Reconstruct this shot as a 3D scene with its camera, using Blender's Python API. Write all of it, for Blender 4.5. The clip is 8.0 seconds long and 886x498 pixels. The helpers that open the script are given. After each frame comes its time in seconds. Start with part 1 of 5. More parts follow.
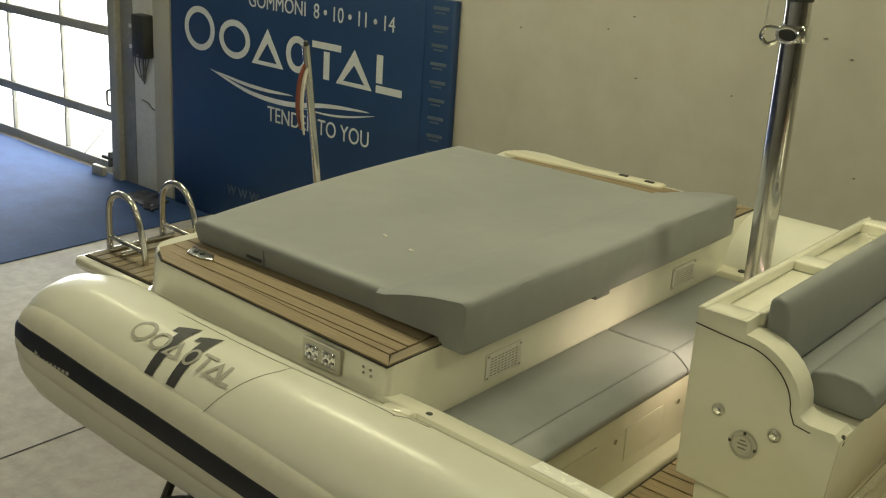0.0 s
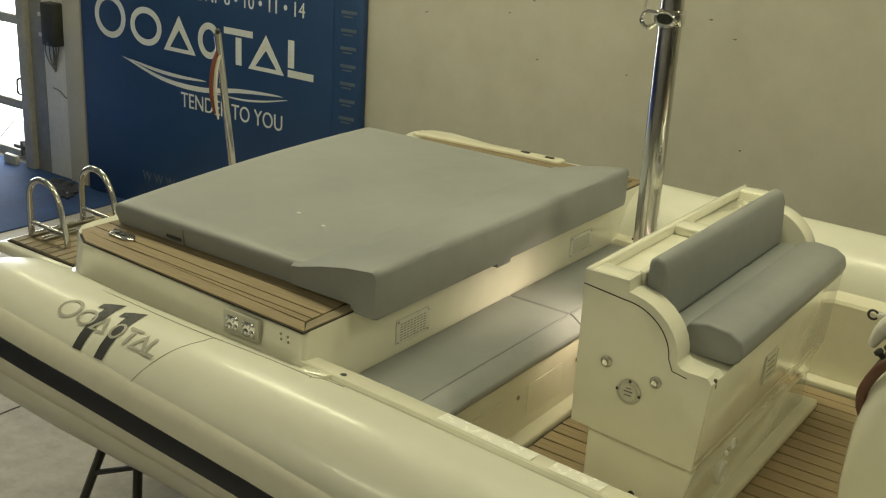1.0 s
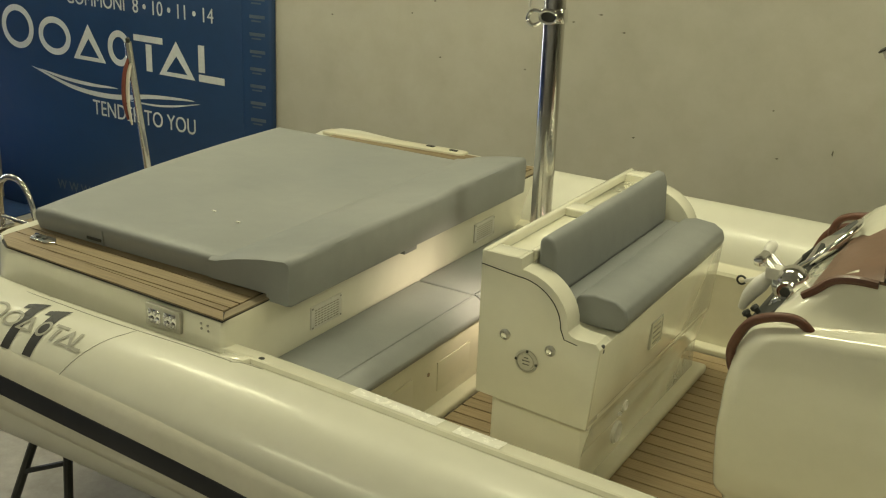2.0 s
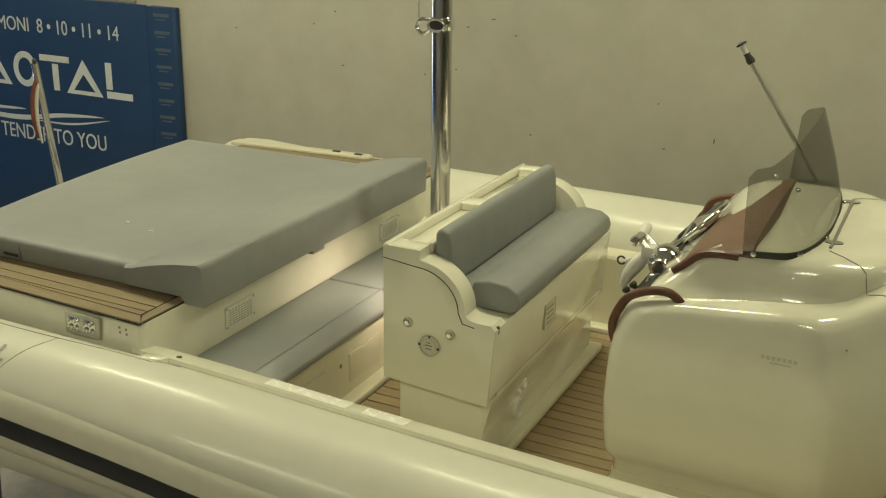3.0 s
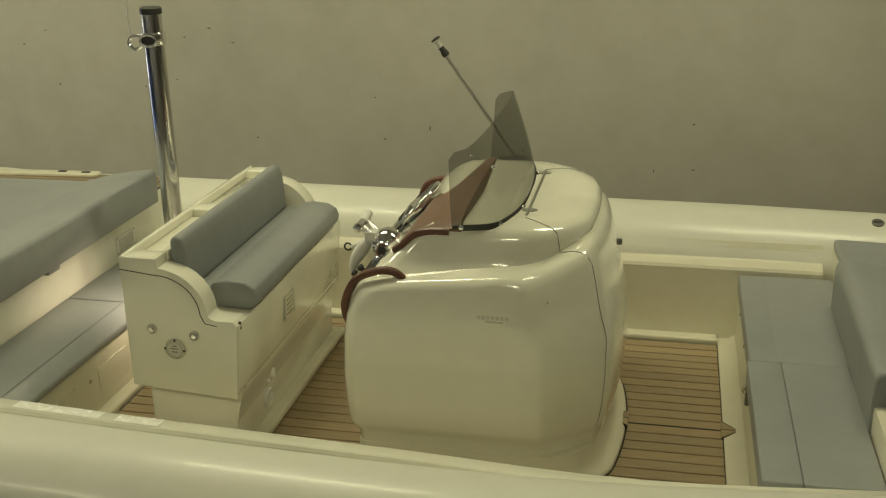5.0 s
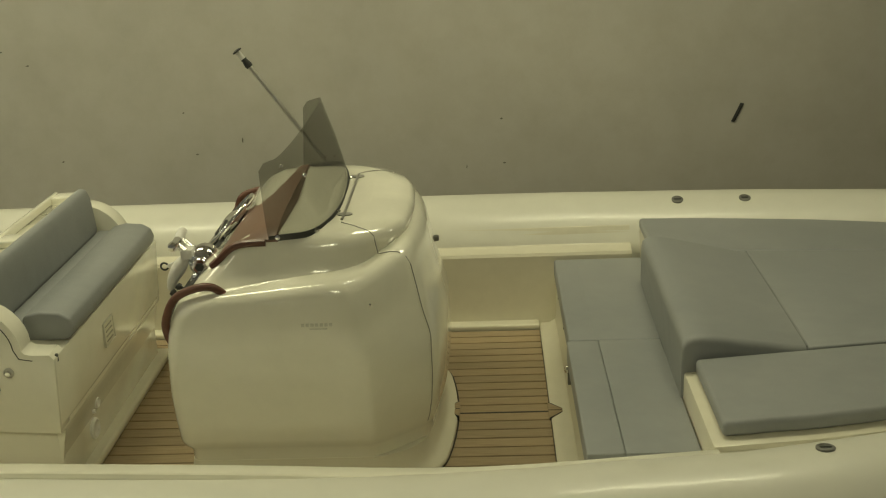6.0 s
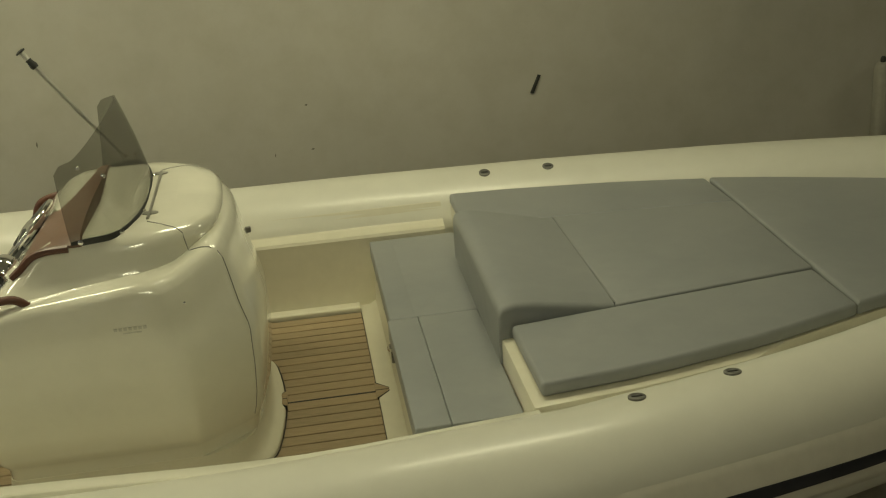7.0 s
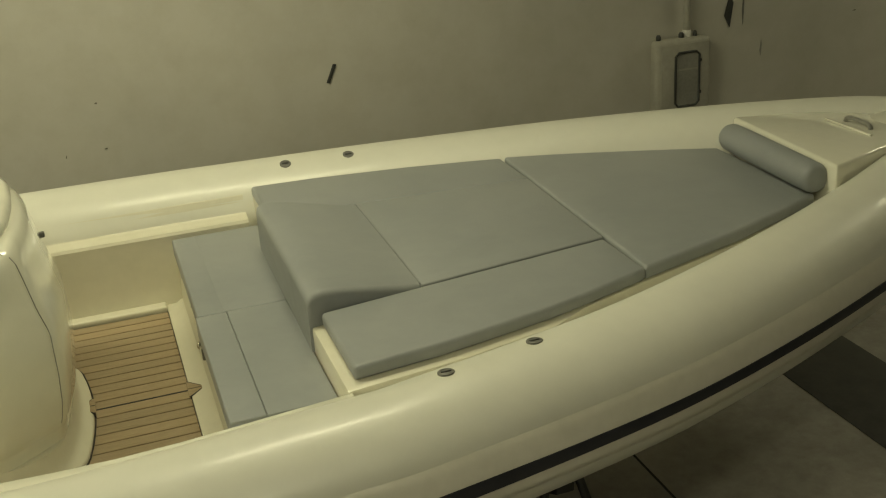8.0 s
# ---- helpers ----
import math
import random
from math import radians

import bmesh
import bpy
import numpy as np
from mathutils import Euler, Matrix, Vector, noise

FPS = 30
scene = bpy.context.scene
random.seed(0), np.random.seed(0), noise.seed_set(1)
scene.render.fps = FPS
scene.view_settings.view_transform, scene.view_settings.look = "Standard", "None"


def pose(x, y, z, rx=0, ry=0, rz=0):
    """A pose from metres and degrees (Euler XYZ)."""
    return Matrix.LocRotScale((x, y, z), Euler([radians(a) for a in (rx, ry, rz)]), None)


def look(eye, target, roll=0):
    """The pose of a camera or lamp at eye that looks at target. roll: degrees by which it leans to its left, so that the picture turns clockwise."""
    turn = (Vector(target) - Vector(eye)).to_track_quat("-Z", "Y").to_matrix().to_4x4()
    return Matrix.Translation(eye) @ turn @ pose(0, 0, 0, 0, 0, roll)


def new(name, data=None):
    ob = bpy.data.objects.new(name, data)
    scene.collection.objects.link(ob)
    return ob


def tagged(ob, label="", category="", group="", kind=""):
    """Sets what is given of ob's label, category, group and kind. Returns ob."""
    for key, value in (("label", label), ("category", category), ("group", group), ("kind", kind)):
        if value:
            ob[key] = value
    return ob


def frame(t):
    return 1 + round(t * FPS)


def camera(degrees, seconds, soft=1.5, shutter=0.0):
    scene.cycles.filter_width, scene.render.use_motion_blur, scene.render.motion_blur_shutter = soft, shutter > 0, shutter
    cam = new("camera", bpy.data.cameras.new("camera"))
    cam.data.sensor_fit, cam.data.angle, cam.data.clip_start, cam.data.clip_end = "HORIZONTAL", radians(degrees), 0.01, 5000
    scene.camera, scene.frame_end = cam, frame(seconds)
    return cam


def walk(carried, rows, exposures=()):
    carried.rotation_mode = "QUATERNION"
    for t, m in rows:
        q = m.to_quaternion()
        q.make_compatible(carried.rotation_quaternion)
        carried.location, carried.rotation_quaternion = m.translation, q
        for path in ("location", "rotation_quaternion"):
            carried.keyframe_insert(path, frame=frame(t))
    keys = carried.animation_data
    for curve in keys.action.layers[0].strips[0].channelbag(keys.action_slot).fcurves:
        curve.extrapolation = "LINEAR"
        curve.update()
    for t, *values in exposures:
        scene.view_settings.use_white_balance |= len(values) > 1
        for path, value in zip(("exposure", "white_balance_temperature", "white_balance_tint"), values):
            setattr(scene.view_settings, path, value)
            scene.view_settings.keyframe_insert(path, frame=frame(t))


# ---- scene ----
from mathutils.bvhtree import BVHTree
cam = camera(44.36, 8.0, soft=1.15)
PATH = [
    (0, (-1.764, -4.122, 2.450), (-2.954, -2.653, 1.796), 3.66),
    (0.5, (-1.647, -4.232, 2.488), (-2.780, -2.726, 1.818), 3.91),
    (1, (-1.526, -4.348, 2.523), (-2.592, -2.796, 1.847), 3.60),
    (1.5, (-1.404, -4.467, 2.561), (-2.411, -2.875, 1.886), 3.13),
    (3, (-1.031, -4.833, 2.668), (-1.855, -3.135, 2.008), 1.12),
    (3.5, (-0.903, -4.969, 2.713), (-1.664, -3.238, 2.063), 0.22),
    (4, (-0.806, -5.096, 2.749), (-1.474, -3.328, 2.095), -0.09),
    (4.5, (-0.828, -5.113, 2.758), (-1.368, -3.305, 2.095), -0.31),
    (6, (-0.746, -5.172, 2.782), (-0.836, -3.290, 2.114), -2.68),
    (6.5, (-0.725, -5.184, 2.781), (-0.657, -3.306, 2.096), -3.70),
    (7, (-0.707, -5.201, 2.781), (-0.474, -3.347, 2.068), -4.15),
    (7.5, (-0.700, -5.232, 2.780), (-0.287, -3.422, 2.036), -4.40),
    (8, (-0.700, -5.275, 2.790), (-0.132, -3.511, 2.037), -3.86),
]
walk(cam, [(t, look(eye, target, roll)) for t, eye, target, roll in PATH],
     exposures=[(0, -0.13), (0.5, -0.12), (1.0, -0.04), (1.5, 0.01), (3.0, 0.05), (3.5, 0.06), (4.5, -0.15), (6.0, -0.20), (6.5, -0.23), (7.0, -0.21), (7.5, -0.19), (8.0, 0.17)])

# ---- light ----
GROUND = -1.15
WALL_Y = 2.97
CEIL = 4.6
world = bpy.data.worlds.new("sky")
scene.world = world
world.use_nodes = True
wn = world.node_tree
sky = wn.nodes.new("ShaderNodeTexSky")
sky.sky_type, sky.sun_disc = "NISHITA", False
sky.sun_elevation, sky.sun_rotation = radians(40), radians(20)
wn.nodes["Background"].inputs["Strength"].default_value = 0.1
wn.links.new(sky.outputs[0], wn.nodes["Background"].inputs[0])
sun = new("sun", bpy.data.lights.new("sun", "SUN"))
sun.data.energy, sun.data.angle, sun.data.color = 3.0, radians(0.5), (1.0, 0.95, 0.86)
sun.matrix_world = look((-14, 14, 10), (-14, 4, 0))
doorlight = new("doorlight", bpy.data.lights.new("doorlight", "AREA"))
doorlight.data.shape, doorlight.data.size, doorlight.data.size_y = "RECTANGLE", 5.8, 3.6
doorlight.data.energy, doorlight.data.color = 210, (0.93, 0.98, 1.0)
doorlight.matrix_world = look((-15.85, 2.9, 0.85), (-15.85, -5.0, 0.2))
LAMPS = [(-10.6, 0.4, 48), (-7.0, 0.4, 84), (-3.4, 0.4, 72), (0.2, 0.4, 62), (-6.0, -5.5, 66), (-1.0, -5.5, 62), (8.4, 1.0, 42)]
LAMP_TINT = (1.0, 0.957, 0.60)


# ---- materials ----
def mat(name):
    m = bpy.data.materials.new(name)
    m.use_nodes = True
    return m, m.node_tree, m.node_tree.nodes["Principled BSDF"]


def node(nt, kind, **sockets):
    n = nt.nodes.new(kind)
    for key, value in sockets.items():
        n.inputs[key].default_value = value
    return n


def noise_tex(nt, scale, detail=4.0, rough=0.55, coords=None):
    n = node(nt, "ShaderNodeTexNoise", Scale=scale, Detail=detail, Roughness=rough)
    if coords is not None:
        nt.links.new(coords, n.inputs["Vector"])
    return n


def ramp(nt, fac, a, b, lo=0.3, hi=0.7):
    r = nt.nodes.new("ShaderNodeValToRGB")
    r.color_ramp.elements[0].position, r.color_ramp.elements[1].position = lo, hi
    r.color_ramp.elements[0].color, r.color_ramp.elements[1].color = (*a, 1), (*b, 1)
    nt.links.new(fac, r.inputs[0])
    return r.outputs[0]


def mixed(nt, fac, a, b, blend="MIX"):
    m = nt.nodes.new("ShaderNodeMix")
    m.data_type, m.blend_type = "RGBA", blend
    if isinstance(fac, float):
        m.inputs[0].default_value = fac
    else:
        nt.links.new(fac, m.inputs[0])
    for k, v in ((6, a), (7, b)):
        if isinstance(v, tuple):
            m.inputs[k].default_value = (*v, 1)
        else:
            nt.links.new(v, m.inputs[k])
    return m.outputs[2]


def bump(nt, p, height, strength=0.2, distance=0.002):
    b = node(nt, "ShaderNodeBump", Strength=strength, Distance=distance)
    nt.links.new(height, b.inputs["Height"])
    nt.links.new(b.outputs[0], p.inputs["Normal"])


def coords(nt, kind="Object"):
    return nt.nodes.new("ShaderNodeTexCoord").outputs[kind]


def surface(name, a, b, scale, rough=0.5, fine=0.0, fine_scale=300.0, metal=0.0, spread=0.12, coat=0.0, distance=0.001):
    """Two tones in large soft patches, uneven gloss and a fine relief."""
    m, nt, p = mat(name)
    c = coords(nt)
    big = noise_tex(nt, scale, 5, 0.6, c)
    small = noise_tex(nt, scale * 9, 4, 0.6, c)
    base = ramp(nt, big.outputs[0], a, b)
    tint = ramp(nt, small.outputs[0], (1 - spread,) * 3, (1.0, 1.0, 1.0))
    nt.links.new(mixed(nt, 1.0, base, tint, "MULTIPLY"), p.inputs["Base Color"])
    r = node(nt, "ShaderNodeMapRange", **{"To Min": max(rough - 0.08, 0.02), "To Max": min(rough + 0.1, 1)})
    nt.links.new(small.outputs[0], r.inputs[0])
    nt.links.new(r.outputs[0], p.inputs["Roughness"])
    p.inputs["Metallic"].default_value = metal
    p.inputs["Coat Weight"].default_value = coat
    p.inputs["Coat Roughness"].default_value = 0.08
    if fine:
        bump(nt, p, noise_tex(nt, fine_scale, 3, 0.6, c).outputs[0], fine, distance)
    return m


def teak(name="teak", along="X", dark=(0.27, 0.200, 0.118), pale=(0.40, 0.310, 0.188)):
    m, nt, p = mat(name)
    c = coords(nt)
    mp = nt.nodes.new("ShaderNodeMapping")
    mp.inputs["Scale"].default_value = (2, 40, 40) if along == "X" else (40, 2, 40)
    nt.links.new(c, mp.inputs["Vector"])
    info = nt.nodes.new("ShaderNodeObjectInfo")
    n = noise_tex(nt, 3.0, 6, 0.65, mp.outputs[0])
    nt.links.new(info.outputs["Random"], n.inputs["W"]) if "W" in n.inputs and n.inputs["W"].enabled else None
    base = ramp(nt, n.outputs[0], dark, pale)
    tone = ramp(nt, info.outputs["Random"], (0.90, 0.90, 0.90), (1.04, 1.02, 1.0), 0, 1)
    nt.links.new(mixed(nt, 1.0, base, tone, "MULTIPLY"), p.inputs["Base Color"])
    p.inputs["Roughness"].default_value = 0.6
    bump(nt, p, n.outputs[0], 0.15, 0.001)
    return m


def wall_paint():
    m, nt, p = mat("wall_paint")
    c = coords(nt)
    big = noise_tex(nt, 0.5, 4, 0.55, c)
    mid = noise_tex(nt, 3.0, 6, 0.65, c)
    base = ramp(nt, big.outputs[0], (0.445, 0.43, 0.377), (0.53, 0.511, 0.452))
    dirt = ramp(nt, mid.outputs[0], (0.90, 0.89, 0.86), (1.0, 1.0, 1.0), 0.25, 0.6)
    base = mixed(nt, 1.0, base, dirt, "MULTIPLY")
    speck = noise_tex(nt, 4.2, 2, 0.4, c)
    spot = ramp(nt, speck.outputs[0], (0.0, 0.0, 0.0), (0.25, 0.25, 0.25), 0.78, 0.84)
    nt.links.new(mixed(nt, spot, base, (0.42, 0.39, 0.32)), p.inputs["Base Color"])
    p.inputs["Roughness"].default_value = 0.75
    bump(nt, p, noise_tex(nt, 60, 5, 0.6, c).outputs[0], 0.25, 0.003)
    return m


def concrete():
    m, nt, p = mat("concrete")
    c = coords(nt)
    big = noise_tex(nt, 0.8, 6, 0.6, c)
    mid = noise_tex(nt, 7, 8, 0.7, c)
    base = ramp(nt, big.outputs[0], (0.34, 0.322, 0.29), (0.51, 0.487, 0.445))
    nt.links.new(mixed(nt, 1.0, base, ramp(nt, mid.outputs[0], (0.72, 0.70, 0.67), (1, 1, 1)), "MULTIPLY"), p.inputs["Base Color"])
    p.inputs["Roughness"].default_value = 0.7
    bump(nt, p, mid.outputs[0], 0.3, 0.003)
    return m


def glass_like(name, color, rough=0.02):
    m, nt, p = mat(name)
    out = nt.nodes["Material Output"]
    tr = nt.nodes.new("ShaderNodeBsdfTransparent")
    tr.inputs[0].default_value = (*color, 1)
    gl = nt.nodes.new("ShaderNodeBsdfGlossy")
    gl.inputs["Roughness"].default_value = rough
    mx = nt.nodes.new("ShaderNodeMixShader")
    lw = node(nt, "ShaderNodeLayerWeight", Blend=0.5)
    power = nt.nodes.new("ShaderNodeMath")
    power.operation = "POWER"
    power.inputs[1].default_value = 4.0
    gain = nt.nodes.new("ShaderNodeMath")
    gain.operation = "MULTIPLY_ADD"
    gain.inputs[1].default_value, gain.inputs[2].default_value = 0.40, 0.03
    nt.links.new(lw.outputs["Facing"], power.inputs[0])
    nt.links.new(power.outputs[0], gain.inputs[0])
    nt.links.new(gain.outputs[0], mx.inputs[0])
    nt.links.new(tr.outputs[0], mx.inputs[1])
    nt.links.new(gl.outputs[0], mx.inputs[2])
    nt.links.new(mx.outputs[0], out.inputs[0])
    return m


def glow(name, color, strength):
    m, nt, p = mat(name)
    p.inputs["Base Color"].default_value = (*color, 1)
    p.inputs["Emission Color"].default_value = (*color, 1)
    p.inputs["Emission Strength"].default_value = strength
    return m


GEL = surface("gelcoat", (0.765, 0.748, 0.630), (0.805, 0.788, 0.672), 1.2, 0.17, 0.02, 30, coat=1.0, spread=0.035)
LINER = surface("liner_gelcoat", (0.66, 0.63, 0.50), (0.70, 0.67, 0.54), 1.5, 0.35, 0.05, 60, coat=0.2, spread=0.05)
HYPALON = surface("hypalon", (0.66, 0.65, 0.57), (0.71, 0.70, 0.61), 0.9, 0.37, 0.08, 420, spread=0.04, coat=0.14)
STRAKE = surface("strake_rubber", (0.63, 0.61, 0.52), (0.68, 0.65, 0.56), 2.0, 0.45, 0.1, 200, spread=0.06)
BLACK = surface("black_rubber", (0.012, 0.013, 0.02), (0.022, 0.023, 0.032), 4.0, 0.45, 0.1, 200)


def vinyl():
    """Grey coated cloth: fine leather grain over broad soft undulations, rubbed paler in places."""
    m, nt, p = mat("grey_vinyl")
    c = coords(nt)
    big = noise_tex(nt, 1.3, 5, 0.6, c)
    mid = noise_tex(nt, 9.0, 4, 0.6, c)
    base = ramp(nt, big.outputs[0], (0.252, 0.266, 0.270), (0.298, 0.309, 0.310))
    nt.links.new(mixed(nt, 1.0, base, ramp(nt, mid.outputs[0], (0.92, 0.92, 0.92), (1, 1, 1)), "MULTIPLY"), p.inputs["Base Color"])
    r = node(nt, "ShaderNodeMapRange", **{"To Min": 0.38, "To Max": 0.56})
    nt.links.new(mid.outputs[0], r.inputs[0])
    nt.links.new(r.outputs[0], p.inputs["Roughness"])
    grain = noise_tex(nt, 700, 3, 0.6, c)
    wave = noise_tex(nt, 5.0, 2, 0.5, c)
    b1 = node(nt, "ShaderNodeBump", Strength=0.28, Distance=0.001)
    b2 = node(nt, "ShaderNodeBump", Strength=0.35, Distance=0.012)
    nt.links.new(grain.outputs[0], b1.inputs["Height"])
    nt.links.new(wave.outputs[0], b2.inputs["Height"])
    nt.links.new(b2.outputs[0], b1.inputs["Normal"])
    nt.links.new(b1.outputs[0], p.inputs["Normal"])
    return m


VINYL = vinyl()
PIPING = surface("piping", (0.20, 0.21, 0.21), (0.23, 0.24, 0.24), 3.0, 0.6)
TEAK = teak("teak", "X")
# Darker teak for the stern planks, with their shade put into the colour.
TEAK_SHADED = teak("shaded_teak", "X", (0.19, 0.142, 0.083), (0.30, 0.232, 0.138))
TEAK_Y = teak("shaded_teak_cross", "Y", (0.19, 0.150, 0.095), (0.29, 0.235, 0.150))
CAULK = surface("caulk", (0.014, 0.013, 0.012), (0.025, 0.022, 0.02), 8.0, 0.7)
STEEL = surface("stainless_steel", (0.60, 0.59, 0.57), (0.70, 0.69, 0.67), 2.0, 0.14, metal=1.0, spread=0.04)
CHROME = surface("chrome", (0.80, 0.80, 0.80), (0.86, 0.86, 0.86), 2.0, 0.06, metal=1.0, spread=0.02)
WALL = wall_paint()
CONC = concrete()
FLOOR_STRIP = surface("dark_grey_strip", (0.055, 0.055, 0.05), (0.085, 0.083, 0.075), 5.0, 0.6, 0.2, 120, spread=0.25)
CARPET = surface("blue_carpet", (0.014, 0.048, 0.160), (0.024, 0.072, 0.215), 3.0, 0.8, 0.4, 260, spread=0.3)
BANNER = surface("banner_print", (0.011, 0.042, 0.130), (0.015, 0.052, 0.150), 1.0, 0.5, 0.05, 300)
PRINT = surface("white_print", (0.62, 0.64, 0.66), (0.68, 0.70, 0.71), 3.0, 0.6)
PRINT_DIM = surface("grey_print", (0.075, 0.105, 0.155), (0.11, 0.14, 0.19), 6.0, 0.6)
BRUSHED = surface("brushed_steel", (0.52, 0.51, 0.47), (0.62, 0.61, 0.57), 5.0, 0.36, metal=1.0, spread=0.06)
SILVER_PRINT = surface("silver_print", (0.36, 0.35, 0.305), (0.43, 0.42, 0.365), 6.0, 0.5)
DARK_PRINT = surface("dark_print", (0.03, 0.03, 0.03), (0.045, 0.045, 0.05), 6.0, 0.5)
MAHOGANY = surface("mahogany", (0.098, 0.036, 0.021), (0.140, 0.053, 0.031), 7.0, 0.45, 0.05, 100, coat=0.15)
DASH = surface("dash_panel", (0.165, 0.095, 0.066), (0.205, 0.12, 0.085), 5.0, 0.45)
DOOR_METAL = surface("door_metal", (0.34, 0.33, 0.28), (0.42, 0.40, 0.34), 2.0, 0.5, 0.05, 60, spread=0.15)
GALV = surface("galvanised_steel", (0.30, 0.30, 0.27), (0.38, 0.37, 0.33), 4.0, 0.5, metal=0.4, spread=0.2)
PLASTER = surface("white_plaster", (0.70, 0.69, 0.64), (0.78, 0.77, 0.71), 2.0, 0.7, 0.3, 40, spread=0.12)
SLOT = surface("shaded_slot", (0.22, 0.21, 0.17), (0.28, 0.27, 0.22), 6.0, 0.6)
# Grey of the raised slot bars, painted for the shade inside the openings.
SLOT_SHADE = surface("slot_shade", (0.34, 0.325, 0.26), (0.40, 0.385, 0.31), 6.0, 0.6)
CHIP = surface("chipped_plaster", (0.13, 0.12, 0.10), (0.20, 0.19, 0.15), 30.0, 0.8)
FAINT = surface("faint_silver", (0.56, 0.545, 0.465), (0.62, 0.605, 0.515), 20.0, 0.3)
VALVE = surface("dull_valve_steel", (0.16, 0.16, 0.145), (0.24, 0.235, 0.21), 30.0, 0.55, 0.3, 200, metal=0.25, spread=0.3)
DARK_BOX = surface("dark_plastic", (0.03, 0.032, 0.03), (0.05, 0.052, 0.05), 4.0, 0.5)
WHITE_PLASTIC = surface("white_plastic", (0.72, 0.71, 0.66), (0.78, 0.77, 0.72), 4.0, 0.3)
# Near-white colour that stands for a reflected lamp on the coaming.
COAMING_GLINT = surface("white_glint", (0.86, 0.85, 0.78), (0.90, 0.89, 0.83), 3.0, 0.25, coat=0.4, spread=0.03)
FLAG_RED = surface("flag_red", (0.20, 0.058, 0.045), (0.27, 0.08, 0.06), 5.0, 0.8)
FLAG_WHITE = surface("flag_white", (0.7, 0.66, 0.58), (0.75, 0.7, 0.62), 5.0, 0.8)
TINTED = glass_like("tinted_acrylic", (0.73, 0.73, 0.71))
GLASS = glass_like("clear_glass", (0.97, 0.98, 0.96))
DAY = glow("daylight", (0.97, 0.99, 1.0), 8.0)
LAMP_GLOW = glow("lamp_diffuser", (1.0, 0.97, 0.75), 4.0)
# Glow of the unseen strip added behind the helm seat.
FILL_GLOW = glow("added_strip_glow", (1.0, 0.8, 0.7), 1.0)


# ---- mesh helpers ----
def smooth(me, angle=40):
    for f in me.polygons:
        f.use_smooth = True
    me.set_sharp_from_angle(angle=radians(angle))


def part(name, bm, material, parent=None, label="", angle=40):
    """One mesh object from a bmesh, under a thing or a part."""
    me = bpy.data.meshes.new(name)
    bmesh.ops.recalc_face_normals(bm, faces=bm.faces[:])
    bm.to_mesh(me)
    bm.free()
    me.materials.append(material)
    smooth(me, angle)
    ob = new(name, me)
    if parent is not None:
        ob.parent = parent
    if label:
        tagged(ob, label)
    return ob


def thing(name, at, label, category, group=""):
    ob = new(name)
    ob.location = at
    ob.empty_display_size = 0.1
    return tagged(ob, label, category, group)


def under(ob, parent):
    """Hang ob under parent, keeping its place."""
    ob.parent = parent
    ob.matrix_parent_inverse = placed(parent).inverted()
    return ob


def placed(ob):
    """The world matrix of a thing or part that was just made."""
    own = ob.matrix_basis
    return placed(ob.parent) @ ob.matrix_parent_inverse @ own if ob.parent else own.copy()


def bevel_sharp(bm, width, seg=2, angle=30):
    edges = [e for e in bm.edges if len(e.link_faces) == 2 and e.calc_face_angle(0) > radians(angle)]
    if width > 0 and edges:
        bmesh.ops.bevel(bm, geom=edges, offset=width, segments=seg, profile=0.5, affect="EDGES", clamp_overlap=True)
    return bm


def box(lo, hi, r=0.0, seg=2):
    bm = bmesh.new()
    bmesh.ops.create_cube(bm, size=1)
    for v in bm.verts:
        v.co = [lo[i] + (v.co[i] + 0.5) * (hi[i] - lo[i]) for i in range(3)]
    return bevel_sharp(bm, r, seg)


def prism(outline, axis, a, b, r=0.0, seg=2, angle=30):
    """A polygon pushed from a to b along an axis. Its two coordinates are the other axes in order."""
    bm = bmesh.new()

    def place(p, d):
        return {"x": (d, *p), "y": (p[0], d, p[1]), "z": (*p, d)}[axis]

    va = [bm.verts.new(place(p, a)) for p in outline]
    vb = [bm.verts.new(place(p, b)) for p in outline]
    bm.faces.new(va)
    bm.faces.new(vb[::-1])
    n = len(outline)
    for i in range(n):
        bm.faces.new((va[i], vb[i], vb[(i + 1) % n], va[(i + 1) % n]))
    bmesh.ops.recalc_face_normals(bm, faces=bm.faces[:])
    return bevel_sharp(bm, r, seg, angle)


def loft(rings, closed=True, caps=True):
    bm = bmesh.new()
    rows = [[bm.verts.new(p) for p in ring] for ring in rings]
    n = len(rings[0])
    for a, b in zip(rows, rows[1:]):
        for i in range(n if closed else n - 1):
            bm.faces.new((a[i], a[(i + 1) % n], b[(i + 1) % n], b[i]))
    if caps and closed:
        bm.faces.new(rows[0][::-1])
        bm.faces.new(rows[-1])
    return bm


def spline(points, n):
    """Points on a smooth curve through the given ones."""
    pts = [Vector(p) for p in points]
    out = []
    for i in range(len(pts) - 1):
        p0, p1, p2, p3 = pts[max(i - 1, 0)], pts[i], pts[i + 1], pts[min(i + 2, len(pts) - 1)]
        for k in range(n):
            t = k / n
            out.append(0.5 * (2 * p1 + (p2 - p0) * t + (2 * p0 - 5 * p1 + 4 * p2 - p3) * t * t + (3 * p1 - p0 - 3 * p2 + p3) * t ** 3))
    return out + [pts[-1]]


